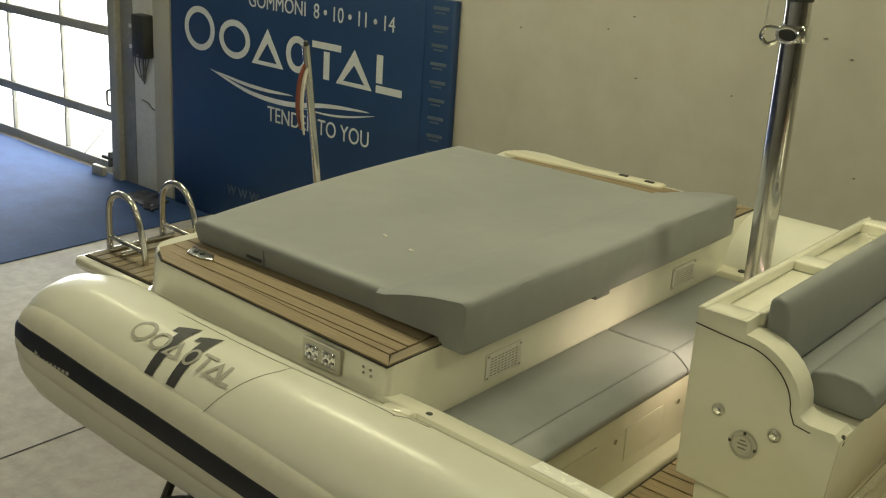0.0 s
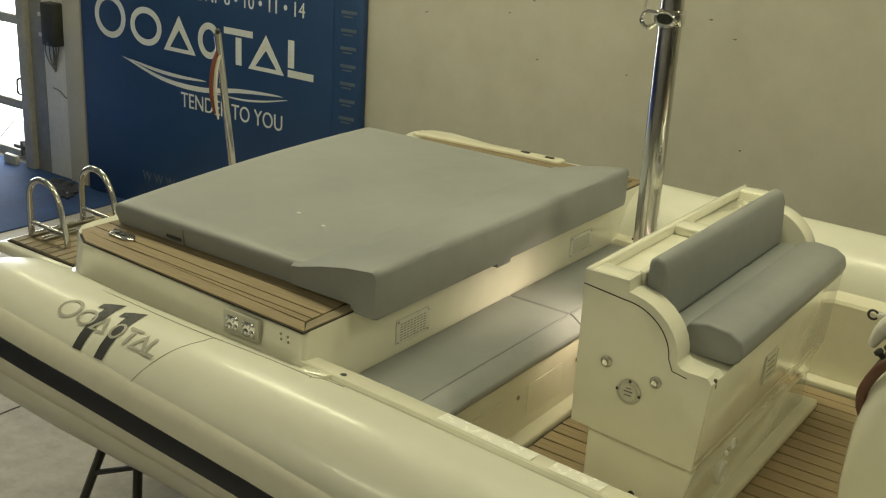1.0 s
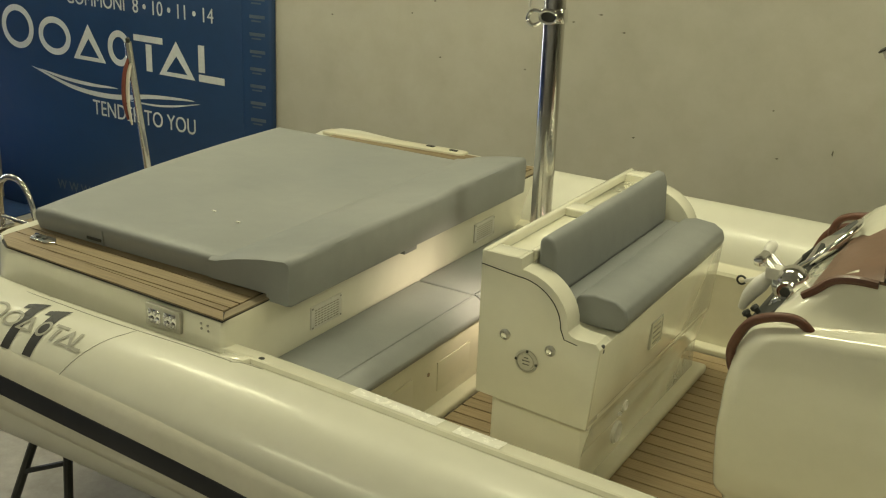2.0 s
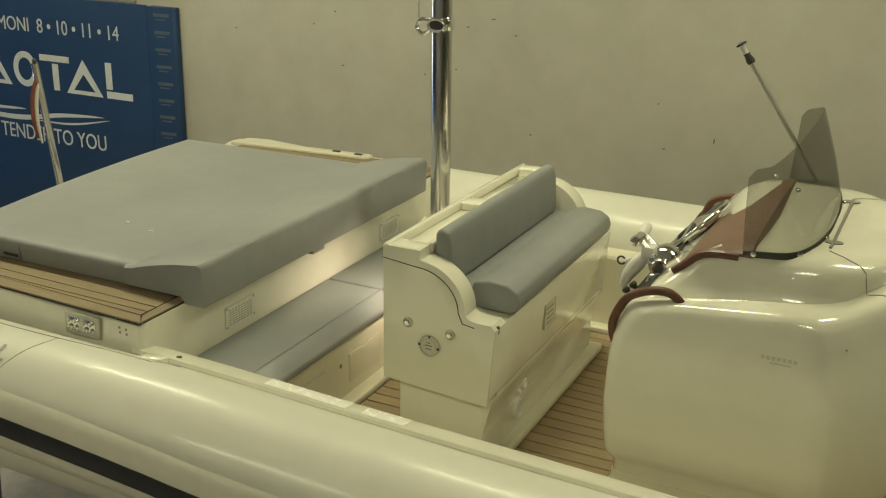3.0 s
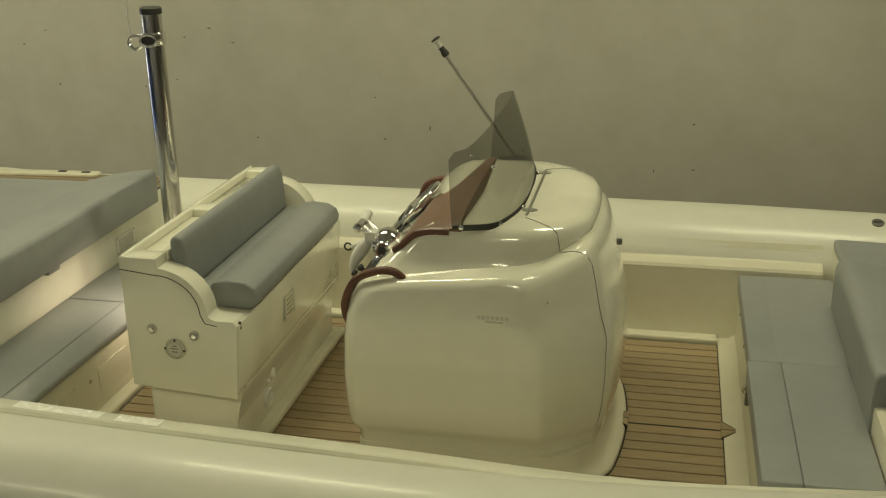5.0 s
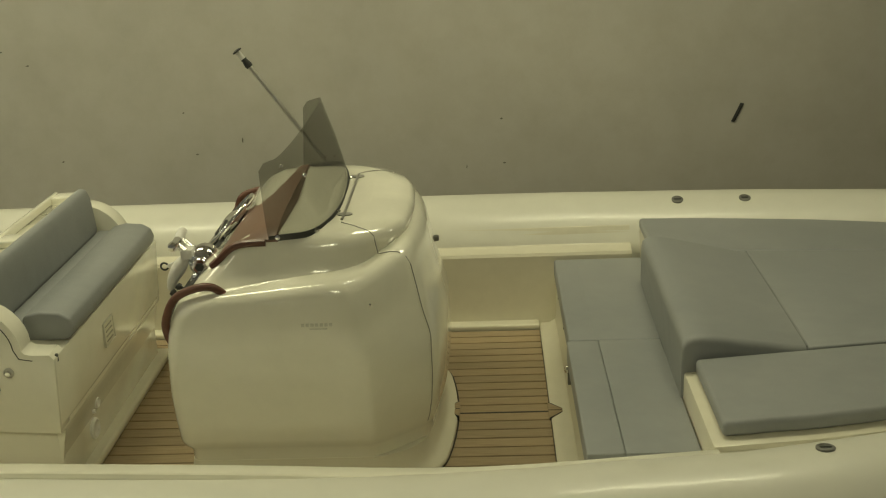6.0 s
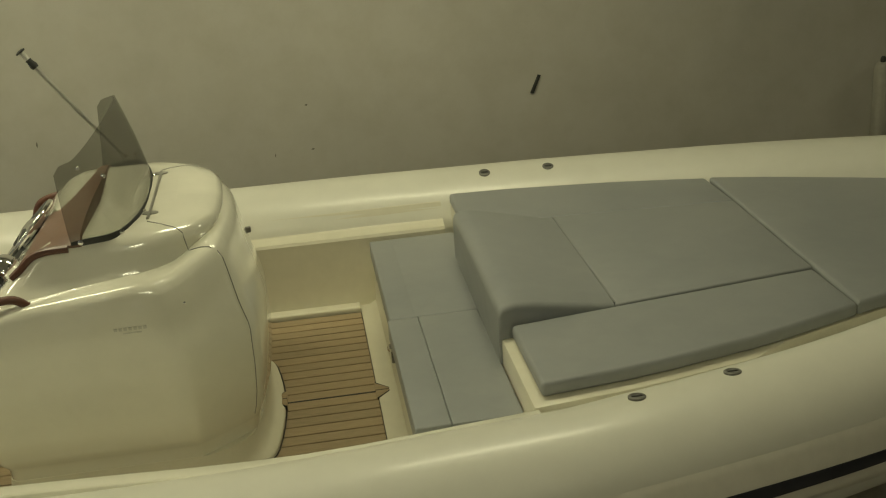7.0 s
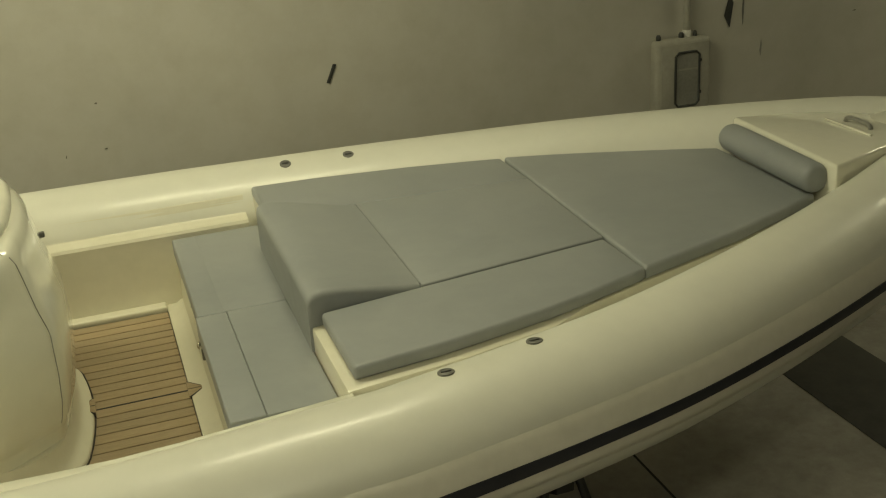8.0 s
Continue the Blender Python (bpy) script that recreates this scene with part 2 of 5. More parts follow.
def pipe(points, radius, n=12, closed=False):
    """A round bar along points; radius a number or one for each point."""
    pts = [Vector(p) for p in points]
    rad = radius if isinstance(radius, (list, tuple)) else [radius] * len(pts)
    rings, up = [], None
    for i, p in enumerate(pts):
        if closed:
            d = (pts[(i + 1) % len(pts)] - pts[i - 1]).normalized()
        else:
            d = (pts[min(i + 1, len(pts) - 1)] - pts[max(i - 1, 0)]).normalized()
        if up is None:
            up = d.orthogonal().normalized()
        up = (up - d * up.dot(d)).normalized()
        side = d.cross(up)
        rings.append([p + rad[i] * (math.cos(a) * up + math.sin(a) * side) for a in (2 * math.pi * k / n for k in range(n))])
    if closed:
        rings.append(rings[0])
        bm = loft(rings, caps=False)
        bmesh.ops.remove_doubles(bm, verts=bm.verts[:], dist=1e-5)
        return bm
    return loft(rings)


def lathe(profile, at=(0, 0, 0), turn=None, n=24):
    """A body of revolution round z from (radius, height) pairs, turned and moved."""
    rings = [[(r * math.cos(2 * math.pi * k / n), r * math.sin(2 * math.pi * k / n), z) for k in range(n)] for r, z in profile]
    bm = loft(rings)
    if turn is not None:
        bmesh.ops.transform(bm, matrix=turn, verts=bm.verts[:])
    bmesh.ops.translate(bm, vec=at, verts=bm.verts[:])
    return bm


def add(bm, other):
    me = bpy.data.meshes.new("join")
    other.to_mesh(me)
    other.free()
    bm.from_mesh(me)
    bpy.data.meshes.remove(me)
    return bm


def cushion(lo, hi, r=0.035, seg=4):
    """A padded block with round edges."""
    return box(lo, hi, r, seg)


FACE_NORTH = Matrix.Rotation(radians(90), 4, "X")   # local z looks to -y


def lettering(text, size, at, material, parent, name="lettering", turn=FACE_NORTH, extrude=0.0015, label="", shear=0.0, align="LEFT", wide=1.0):
    cu = bpy.data.curves.new(name, "FONT")
    cu.body, cu.size, cu.extrude, cu.shear, cu.align_x = text, size, extrude, shear, align
    cu.materials.append(material)
    ob = new(name, cu)
    ob.matrix_world = Matrix.Translation(at) @ turn @ Matrix.Diagonal((wide, 1, 1, 1))
    if parent is not None:
        under(ob, parent)
    if label:
        tagged(ob, label)
    return ob


# ---- the hall ----
def hall():
    floor = part("floor", box((-30, -14, GROUND - 0.2), (14, 20, GROUND)), CONC)
    tagged(floor, "bare grey worn concrete workshop floor with saw-cut joints", "floor", kind="structure")
    for n, (lo, hi) in enumerate((((-7.545, -14, GROUND), (-7.53, WALL_Y, GROUND + 0.003)), ((-13, -4.3, GROUND), (14, -4.285, GROUND + 0.003)), ((2.2, -14, GROUND), (2.215, WALL_Y, GROUND + 0.003)))):
        under(part("floor_joint", box(lo, hi), CAULK), floor)
    # Thin strip along y, darker than the concrete round it.
    strip_sheet = part("floor_strip", box((3.67, -7.0, GROUND + 0.001), (4.42, 2.4, GROUND + 0.008), 0.003), FLOOR_STRIP)
    tagged(strip_sheet, "thin dark grey strip on the concrete floor", "mat")
    carpet = part("carpet", box((-24, -14, GROUND + 0.001), (-10.66, WALL_Y - 0.02, GROUND + 0.012), 0.003), CARPET)
    tagged(carpet, "blue needle-felt exhibition carpet laid on the concrete", "carpet", kind="structure")
    t = 0.3
    # the long wall with the door opening from x = -18.62 to -12.35
    wall = box((-12.35, WALL_Y, GROUND), (14, WALL_Y + t, CEIL))
    add(wall, box((-30, WALL_Y, GROUND), (-18.62, WALL_Y + t, CEIL)))
    add(wall, box((-18.62, WALL_Y, 2.9), (-12.35, WALL_Y + t, CEIL)))
    tagged(part("wall_north", wall, WALL), "stained off-white plastered hall wall with small marks", "wall", kind="structure")
    tagged(part("wall_east", box((14, -14, GROUND), (14 + t, WALL_Y + t, CEIL)), WALL), "plain off-white hall wall", "wall", kind="structure")
    tagged(part("wall_west", box((-30 - t, -14, GROUND), (-30, WALL_Y + t, CEIL)), WALL), "plain off-white hall wall", "wall", kind="structure")
    tagged(part("wall_south", box((-30, -14 - t, GROUND), (14, -14, CEIL)), WALL), "plain off-white hall wall", "wall", kind="structure")
    tagged(part("ceiling", box((-30.3, -14.3, CEIL), (14.3, WALL_Y + t, CEIL + 0.2)), WALL), "plain off-white hall ceiling", "ceiling", kind="structure")
    back = part("backdrop", box((-24, WALL_Y + 1.2, GROUND), (-11, WALL_Y + 1.3, 4.2)), DAY)
    tagged(back, "bright overexposed daylight outside the glazed door", "backdrop", kind="structure")
    return floor


def ceiling_lamps():
    for x, y, power in LAMPS:
        lamp = thing("ceiling_light", (x, y, CEIL), "long white fluorescent batten lamp on the ceiling", "lamp", "ceiling lights")
        under(part("housing", box((x - 0.9, y - 0.12, CEIL - 0.09), (x + 0.9, y + 0.12, CEIL), 0.01), WHITE_PLASTIC), lamp)
        under(part("diffuser", box((x - 0.88, y - 0.10, CEIL - 0.13), (x + 0.88, y + 0.10, CEIL - 0.091), 0.015), LAMP_GLOW), lamp)
        li = new("lamp", bpy.data.lights.new("lamp", "AREA"))
        li.data.shape, li.data.size, li.data.size_y = "RECTANGLE", 1.8, 0.5
        li.data.energy, li.data.color = power, LAMP_TINT
        li.location = (x, y, CEIL - 0.16)


hall()
ceiling_lamps()

# ---- sectional door, pillar and banner ----
def sectional_door():
    door = thing("door_1", (-16, WALL_Y, GROUND), "closed sectional hall door with large glazed panels in grey frames", "door")
    door["kind"] = "structure"
    y0, y1, left, right = WALL_Y + 0.06, WALL_Y + 0.12, -18.53, -12.43
    rows = [GROUND + 0.01, -0.53, 0.46, 1.45, 2.44, 3.0]
    n = 5
    step = (right - left) / n
    for k, z in enumerate(rows):
        h = 0.11
        under(part("rail", box((left, y0 - 0.01, z), (right, y1 + 0.01, z + h), 0.008), DOOR_METAL), door)
        if k + 1 < len(rows):
            for i in range(n + 1):
                x = left + i * step
                w = 0.016 if 0 < i < n else 0.03
                under(part("stile", box((x - w, y0, z + h), (x + w, y1, rows[k + 1]), 0.006), DOOR_METAL), door)
            for i in range(n):
                x = left + i * step
                pane = under(part("pane", box((x + 0.02, y0 + 0.024, z + h), (x + step - 0.02, y0 + 0.032, rows[k + 1])), GLASS), door)
                pane.visible_shadow = False
    for z in (rows[1] + 0.01, rows[2] + 0.01, rows[3] + 0.01):
        under(part("hinge_bracket", box((right - 0.16, y0 - 0.05, z), (right - 0.02, y0 - 0.011, z + 0.07), 0.008), GALV), door)
    grip = pipe(spline([(right - 0.12, y0 - 0.002, -0.335), (right - 0.17, y0 - 0.06, -0.325), (right - 0.19, y0 - 0.07, -0.30), (right - 0.19, y0 - 0.07, -0.17), (right - 0.17, y0 - 0.06, -0.145), (right - 0.12, y0 - 0.002, -0.135)], 5), 0.014, 8)
    under(part("handle", grip, DARK_BOX, label="black bow handle"), door)
    latch = box((right - 0.36, y0 - 0.07, -0.985), (right - 0.06, y0 - 0.012, -0.945), 0.008)
    add(latch, box((right - 0.20, y0 - 0.09, -1.06), (right - 0.165, y0 - 0.02, -0.88), 0.01))
    under(part("latch", latch, DARK_BOX, label="black sliding latch"), door)
    cable = pipe([(right - 0.80, y0 - 0.03, -1.04), (right - 0.2, y0 - 0.03, -0.53)], 0.005, 6)
    under(part("cable", cable, GALV), door)
    track = thing("door_frame", (-12.35, WALL_Y, GROUND), "galvanised guide rail at the side of the hall door", "door frame")
    track["kind"] = "structure"
    under(part("guide_rail", box((-12.43, WALL_Y - 0.10, GROUND), (-12.27, WALL_Y + 0.12, CEIL - 0.4), 0.01), DOOR_METAL), track)
    under(part("guide_channel", box((-12.27, WALL_Y - 0.04, GROUND), (-12.04, WALL_Y - 0.004, CEIL - 0.4), 0.01), GALV), track)
    under(part("foot_block", box((-12.77, WALL_Y - 0.16, GROUND), (-12.55, WALL_Y - 0.10, GROUND + 0.12), 0.01), DOOR_METAL), track)
    pil = part("wall_pilaster", box((-12.035, WALL_Y - 0.035, GROUND), (-10.95, WALL_Y - 0.002, CEIL), 0.006), PLASTER)
    tagged(pil, "white plastered pilaster beside the hall door", "wall", kind="structure")
    strip = part("pilaster_edge", box((-11.63, WALL_Y - 0.065, GROUND), (-11.34, WALL_Y - 0.036, CEIL), 0.006), WALL)
    tagged(strip, "cream painted corner strip of the pilaster", "trim", kind="structure")
    ctrl = thing("control_box", (-11.85, WALL_Y, 0.6), "dark door control box with looped cables on the wall", "control box")
    under(part("case", box((-11.89, WALL_Y - 0.16, 0.36), (-11.67, WALL_Y - 0.004, 0.82), 0.015), DARK_BOX), ctrl)
    under(part("side_plate", box((-11.99, WALL_Y - 0.12, 0.40), (-11.895, WALL_Y - 0.004, 0.78), 0.01), GALV), ctrl)
    for z in (0.50, 0.62, 0.72):
        under(part("terminal", box((-12.035, WALL_Y - 0.08, z), (-11.99, WALL_Y - 0.03, z + 0.03), 0.005), WHITE_PLASTIC), ctrl)
    for z, w in ((0.44, 0.05), (0.66, 0.07)):
        under(part("tag", box((-11.985, WALL_Y - 0.125, z), (-11.985 + w, WALL_Y - 0.1195, z + 0.04), 0.001, 1), WHITE_PLASTIC, label="small white tag"), ctrl)
    under(part("cover_screw", lathe([(0.012, 0), (0.012, 0.005), (0.001, 0.006)], (-11.78, WALL_Y - 0.16, 0.39), FACE_NORTH, 10), GALV), ctrl)
    for k in range(3):
        loop = [(-11.95 + 0.07 * k, WALL_Y - 0.07, 0.40), (-11.97 + 0.07 * k, WALL_Y - 0.06, 0.25), (-11.89 + 0.03 * k, WALL_Y - 0.05, 0.12 - 0.03 * k), (-11.81 + 0.02 * k, WALL_Y - 0.06, 0.22), (-11.83 + 0.06 * k, WALL_Y - 0.07, 0.36)]
        under(part("cable", pipe(spline(loop, 6), 0.007, 6), VALVE), ctrl)
    conduit = thing("conduit", (-11.75, WALL_Y, 0), "thin grey cable pinned across the wall", "cable")
    under(part("cable", pipe(spline([(-11.90, WALL_Y - 0.037, -0.13), (-11.78, WALL_Y - 0.040, -0.15), (-11.70, WALL_Y - 0.040, -0.20), (-11.632, WALL_Y - 0.040, -0.20)], 6), 0.007, 6), VALVE), conduit)


def banner():
    x0, x1, y, z0, z1 = -11.25, -7.47, 2.86, GROUND, 1.47
    b = thing("display_banner", (-9.5, y, GROUND), "dark blue printed fabric display wall with white lettering", "banner")
    under(part("cloth", box((x0, y, z0 + 0.02), (x1 - 0.30, y + 0.03, z1), 0.008), BANNER), b)
    under(part("side_panel", prism([(x1 - 0.30, y + 0.001), (x1 - 0.02, y + 0.03), (x1, y + 0.05), (x1, y + 0.10), (x1 - 0.30, y + 0.10)], "z", z0 + 0.02, z1 - 0.01, 0.006), BANNER), b)
    under(part("top_rail", box((x0 + 0.2, y + 0.02, z1), (x1 - 0.45, y + 0.07, z1 + 0.03), 0.006), GALV), b)
    for x in (x0 + 0.1, (x0 + x1) / 2, x1 - 0.35):
        under(part("stand_post", box((x - 0.02, y + 0.06, z0), (x + 0.02, y + 0.10, z1 - 0.02), 0.004), GALV), b)
    f = y - 0.002
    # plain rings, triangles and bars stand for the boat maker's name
    def ring_shape(x, z, rx, rz, t, n=40):
        ang = [2 * math.pi * k / n for k in range(n)]
        return prism_ring([(x + rx * math.cos(a), z + rz * math.sin(a)) for a in ang], [(x + (rx - t) * math.cos(a), z + (rz - t) * math.sin(a)) for a in ang])

    def bar(xa, xb, za, zb):
        return box((xa, f - 0.001, za), (xb, f + 0.003, zb))

    def triangle(x, z, w, h, t):
        s = t * math.hypot(w / 2, h) / h
        return prism_ring([(x, z), (x + w, z), (x + w / 2, z + h)], [(x + s * 1.2, z + 0.6 * t), (x + w - s * 1.2, z + 0.6 * t), (x + w / 2, z + h - 2.2 * t)])

    def prism_ring(outer, inner):
        bm = bmesh.new()
        n = len(outer)
        loops = [[bm.verts.new((px, yy, pz)) for px, pz in pts] for yy in (f - 0.001, f + 0.003) for pts in (outer, inner)]
        for i in range(n):
            j = (i + 1) % n
            for p, q in ((0, 1), (3, 2), (2, 0), (1, 3)):
                bm.faces.new((loops[p][i], loops[p][j], loops[q][j], loops[q][i]))
        return bm

    base, cap_h, t = 0.585, 0.335, 0.062
    shapes = [ring_shape(-10.775, 0.81, 0.24, 0.222, t), ring_shape(-10.228, 0.775, 0.232, 0.19, t), triangle(-9.965, base, 0.45, cap_h + 0.02, t), ring_shape(-9.32, 0.757, 0.155, 0.172, t),
              bar(-8.965, -8.89, base, base + 0.255), bar(-9.12, -8.745, base + 0.275, base + cap_h), triangle(-8.80, base - 0.01, 0.45, cap_h, t), bar(-8.30, -8.225, base + 0.075, base + cap_h - 0.01), bar(-8.30, -7.99, base - 0.01, base + 0.055)]
    for bm in shapes:
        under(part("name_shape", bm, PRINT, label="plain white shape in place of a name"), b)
    for k, (pts, wid) in enumerate(((((-10.85, 0.50), (-10.2, 0.32), (-9.6, 0.27), (-9.0, 0.33), (-8.42, 0.36)), 0.05), (((-10.75, 0.48), (-10.3, 0.40), (-9.9, 0.37), (-9.5, 0.38)), 0.035), (((-9.4, 0.28), (-9.0, 0.26), (-8.7, 0.28), (-8.35, 0.34)), 0.02))):
        path = spline([(-10.62 + 0.932 * (px + 10.85), f, pz - 0.075 + 0.037 * (px + 10.85)) for px, pz in pts], 8)
        n = len(path)
        upper = [(p.x, p.z + wid * math.sin(math.pi * i / (n - 1)) ** 0.7) for i, p in enumerate(path)]
        lower = [(p.x, p.z) for p in path]
        bm = bmesh.new()
        vu = [bm.verts.new((a, f, c)) for a, c in upper]
        vl = [bm.verts.new((a, f, c)) for a, c in lower]
        for i in range(n - 1):
            if (vu[i].co - vl[i].co).length > 1e-5 or (vu[i + 1].co - vl[i + 1].co).length > 1e-5:
                bm.faces.new((vl[i], vl[i + 1], vu[i + 1], vu[i]))
        under(part("swoosh", bm, PRINT, label="white printed wave stroke"), b)
    lettering("TENDER TO YOU", 0.212, (-9.735, f, 0.055), PRINT, b, label="white slogan lettering", wide=0.83)
    lettering("GOMMONI  8 • 10 • 11 • 14", 0.19, (-10.02, f, 1.125), PRINT, b, label="white lettering with model sizes", wide=0.86)
    lettering("W W W", 0.14, (-10.35, f, -0.83), PRINT_DIM, b, label="pale web lettering", wide=0.95)
    for k in range(12):
        z = 1.375 - 0.154 * k
        for xa, xb, za, zb in ((x1 - 0.22, x1 - 0.06, z, z + 0.028), (x1 - 0.20, x1 - 0.10, z - 0.030, z - 0.018)):
            ya, yb = (y + 0.001 + 0.029 * (q - x1 + 0.30) / 0.28 for q in (xa, xb))
            under(part("small_emblem", prism([(xa, ya - 0.003), (xb, yb - 0.003), (xb, yb), (xa, ya)], "z", za, zb), PRINT_DIM), b)


def wall_marks():
    bar = part("wall_strip", prism([(1.090, 0.848), (1.116, 0.842), (1.180, 0.982), (1.155, 0.989)], "y", WALL_Y - 0.012, WALL_Y - 0.001, 0.002), DARK_BOX)
    tagged(bar, "short dark tape strip stuck slanting on the wall", "tape")
    bx = thing("meter_box", (4.19, WALL_Y, 0.5), "grey wall box with a black-framed window below a conduit", "meter box")
    under(part("case", box((3.93, WALL_Y - 0.15, 0.0), (4.47, WALL_Y - 0.001, 0.83), 0.05, 3), DOOR_METAL), bx)
    under(part("lid", box((3.97, WALL_Y - 0.158, 0.05), (4.43, WALL_Y - 0.1495, 0.79), 0.004), DOOR_METAL), bx)
    hx0, hx1, hz0, hz1, y1 = 4.105, 4.335, 0.245, 0.715, WALL_Y - 0.158
    loop = [(hx0 + 0.03, hz0), (hx1 - 0.03, hz0), (hx1, hz0 + 0.03), (hx1, hz1 - 0.03), (hx1 - 0.03, hz1), (hx0 + 0.03, hz1), (hx0, hz1 - 0.03), (hx0, hz0 + 0.03)]
    under(part("window_rim", pipe([(x, y1 - 0.004, z) for x, z in loop], 0.011, 8, True), DARK_BOX, label="black rubber rim"), bx)
    under(part("window_pane", box((hx0 + 0.004, y1 - 0.005, hz0 + 0.004), (hx1 - 0.004, y1 - 0.001, hz1 - 0.004)), GALV), bx)
    under(part("window_shelf", box((hx0 + 0.012, y1 - 0.008, 0.56), (hx1 - 0.012, y1 - 0.005, 0.575)), DOOR_METAL), bx)
    for z in (0.34, 0.62):
        under(part("hinge_pin", box((hx1 + 0.006, y1 - 0.012, z), (hx1 + 0.024, y1 - 0.0005, z + 0.025), 0.004), DARK_BOX), bx)
    for x, r in ((3.98, 0.022), (4.20, 0.024), (4.335, 0.018)):
        under(part("gland", lathe([(r, 0), (r, 0.03), (0.6 * r, 0.045), (0.001, 0.045)], (x, WALL_Y - 0.08, 0.829), n=14), DARK_BOX), bx)
    under(part("gland", lathe([(0.040, 0), (0.040, 0.04), (0.034, 0.055)], (4.265, WALL_Y - 0.06, 0.829), n=16), WHITE_PLASTIC), bx)
    under(part("conduit", pipe([(4.265, WALL_Y - 0.06, 0.86), (4.265, WALL_Y - 0.06, CEIL)], 0.03, 14), DOOR_METAL), bx)
    marks = ((4.715, 0.99, 0.30, 0.045), (4.86, 1.02, 0.34, 0.010), (5.06, 0.62, 0.14, 0.010), (-0.63, 0.585, 0.024, 0.04), (-0.645, 0.933, 0.03, 0.035), (-0.92, 0.563, 0.06, 0.014), (-3.01, 0.735, 0.024, 0.04),
             (-2.645, 0.835, 0.09, 0.018), (-4.075, 0.712, 0.024, 0.04), (-4.635, 1.505, 0.024, 0.04), (-5.01, 1.10, 0.024, 0.03), (-3.08, 1.065, 0.022, 0.03), (-6.06, 1.424, 0.024, 0.03), (-5.78, 1.10, 0.024, 0.04),
             (-5.85, 1.54, 0.022, 0.04), (-4.73, 1.165, 0.022, 0.03), (-4.23, 1.47, 0.024, 0.05), (-6.86, 1.33, 0.022, 0.04), (-4.42, 1.58, 0.024, 0.06), (6.04, 0.84, 0.024, 0.06))
    for n, (x, z, h, w) in enumerate(marks):
        h, w = (h, w) if n < 3 else (0.5 * h, 0.34 * w)
        mark = prism([(x - w, z - 0.15 * h), (x + 0.3 * w, z - h * 0.5), (x + w, z + 0.2 * h), (x + 0.1 * w, z + 0.5 * h)], "y", WALL_Y - 0.006, WALL_Y - 0.001)
        tagged(part("wall_chip", mark, DARK_BOX if n == 0 else VALVE if n == 1 else GALV if n == 2 else CHIP), "small dark chip in the wall plaster", "wall chip", "wall chips")


def plastic_sheet():
    """A crumpled black sheet on the floor at the pilaster's foot."""
    a, b, c, d = (Vector((*p, GROUND + 0.014)) for p in ((-11.72, 2.56), (-11.06, 2.42), (-11.27, 2.80), (-11.80, 2.84)))
    rng = random.Random(5)
    n = 9
    bm = bmesh.new()
    top = [[bm.verts.new(a.lerp(b, i / n).lerp(d.lerp(c, i / n), j / n) + Vector((rng.uniform(-0.02, 0.02), rng.uniform(-0.02, 0.02), rng.uniform(0.004, 0.035)))) for j in range(n + 1)] for i in range(n + 1)]
    for i in range(n):
        for j in range(n):
            bm.faces.new((top[i][j], top[i + 1][j], top[i + 1][j + 1], top[i][j + 1]))
    edge = [e for e in bm.edges if e.is_boundary]
    skirt = bmesh.ops.extrude_edge_only(bm, edges=edge)["geom"]
    for v in skirt:
        if isinstance(v, bmesh.types.BMVert):
            v.co.z = GROUND + 0.013
    tagged(part("plastic_sheet", bm, BLACK, angle=30), "crumpled black plastic sheet on the floor by the pilaster", "sheet")


sectional_door()
plastic_sheet()
banner()
wall_marks()

# ---- the boat ----
boat = thing("inflatable_boat", (0, 0, GROUND), "large off-white rigid inflatable boat with teak decks standing on stands indoors", "boat")
TUBE_R, TUBE_Y, TUBE_Z = 0.32, 1.60, 0.355
STB_OUT, STB_DOWN = 0.03, 0.022
BOW = [(0.2, 1.595), (0.85, 1.525), (1.4, 1.43), (1.94, 1.28), (2.5, 1.085), (3.1, 0.84), (3.6, 0.60), (4.05, 0.32), (4.25, 0.0)]


def tube_mid(side, x=-6.0):
    """Half spread and height of the tube's middle line on a side, bent to fit the camera's view."""
    if side > 0:
        return TUBE_Y, TUBE_Z + smooth_steps(x, (-6.0, -4.0, -0.6, 0.3, 1.3), (0.065, 0.065, 0.058, 0.048, 0.0))
    return TUBE_Y + STB_OUT, TUBE_Z - STB_DOWN + smooth_steps(x, (-4.6, -3.9, -3.2, -2.4, -1.5, -0.7, 0.0, 0.8), (0, -0.004, -0.035, -0.066, -0.086, -0.066, -0.01, 0.0))


def smooth_steps(x, xs, ys):
    return sum(float(np.interp(x + d, xs, ys)) for d in (-0.3, -0.15, 0.0, 0.15, 0.3)) / 5


def tube_line(side):
    """The tube's middle line from stern to bow: places and radii."""
    ty, tz = tube_mid(side)
    pts, rad = [], []
    for x, r in ((-6.09, 0.02), (-6.085, 0.09), (-6.06, 0.175), (-6.00, 0.24), (-5.92, 0.285), (-5.80, 0.312), (-5.65, TUBE_R)):
        pts.append(Vector((x, side * ty, tz + 0.02))), rad.append(r)
    for x in np.linspace(-5.2, -0.3, 21):
        pts.append(Vector((x, side * ty, tube_mid(side, x)[1]))), rad.append(TUBE_R)
    for p in spline([(x, side * (y + (ty - TUBE_Y) * min(1, y)), tube_mid(side, x)[1] + 0.055 * max(x - 0.2, 0)) for x, y in BOW], 6):
        pts.append(p), rad.append(TUBE_R)
    return pts, rad


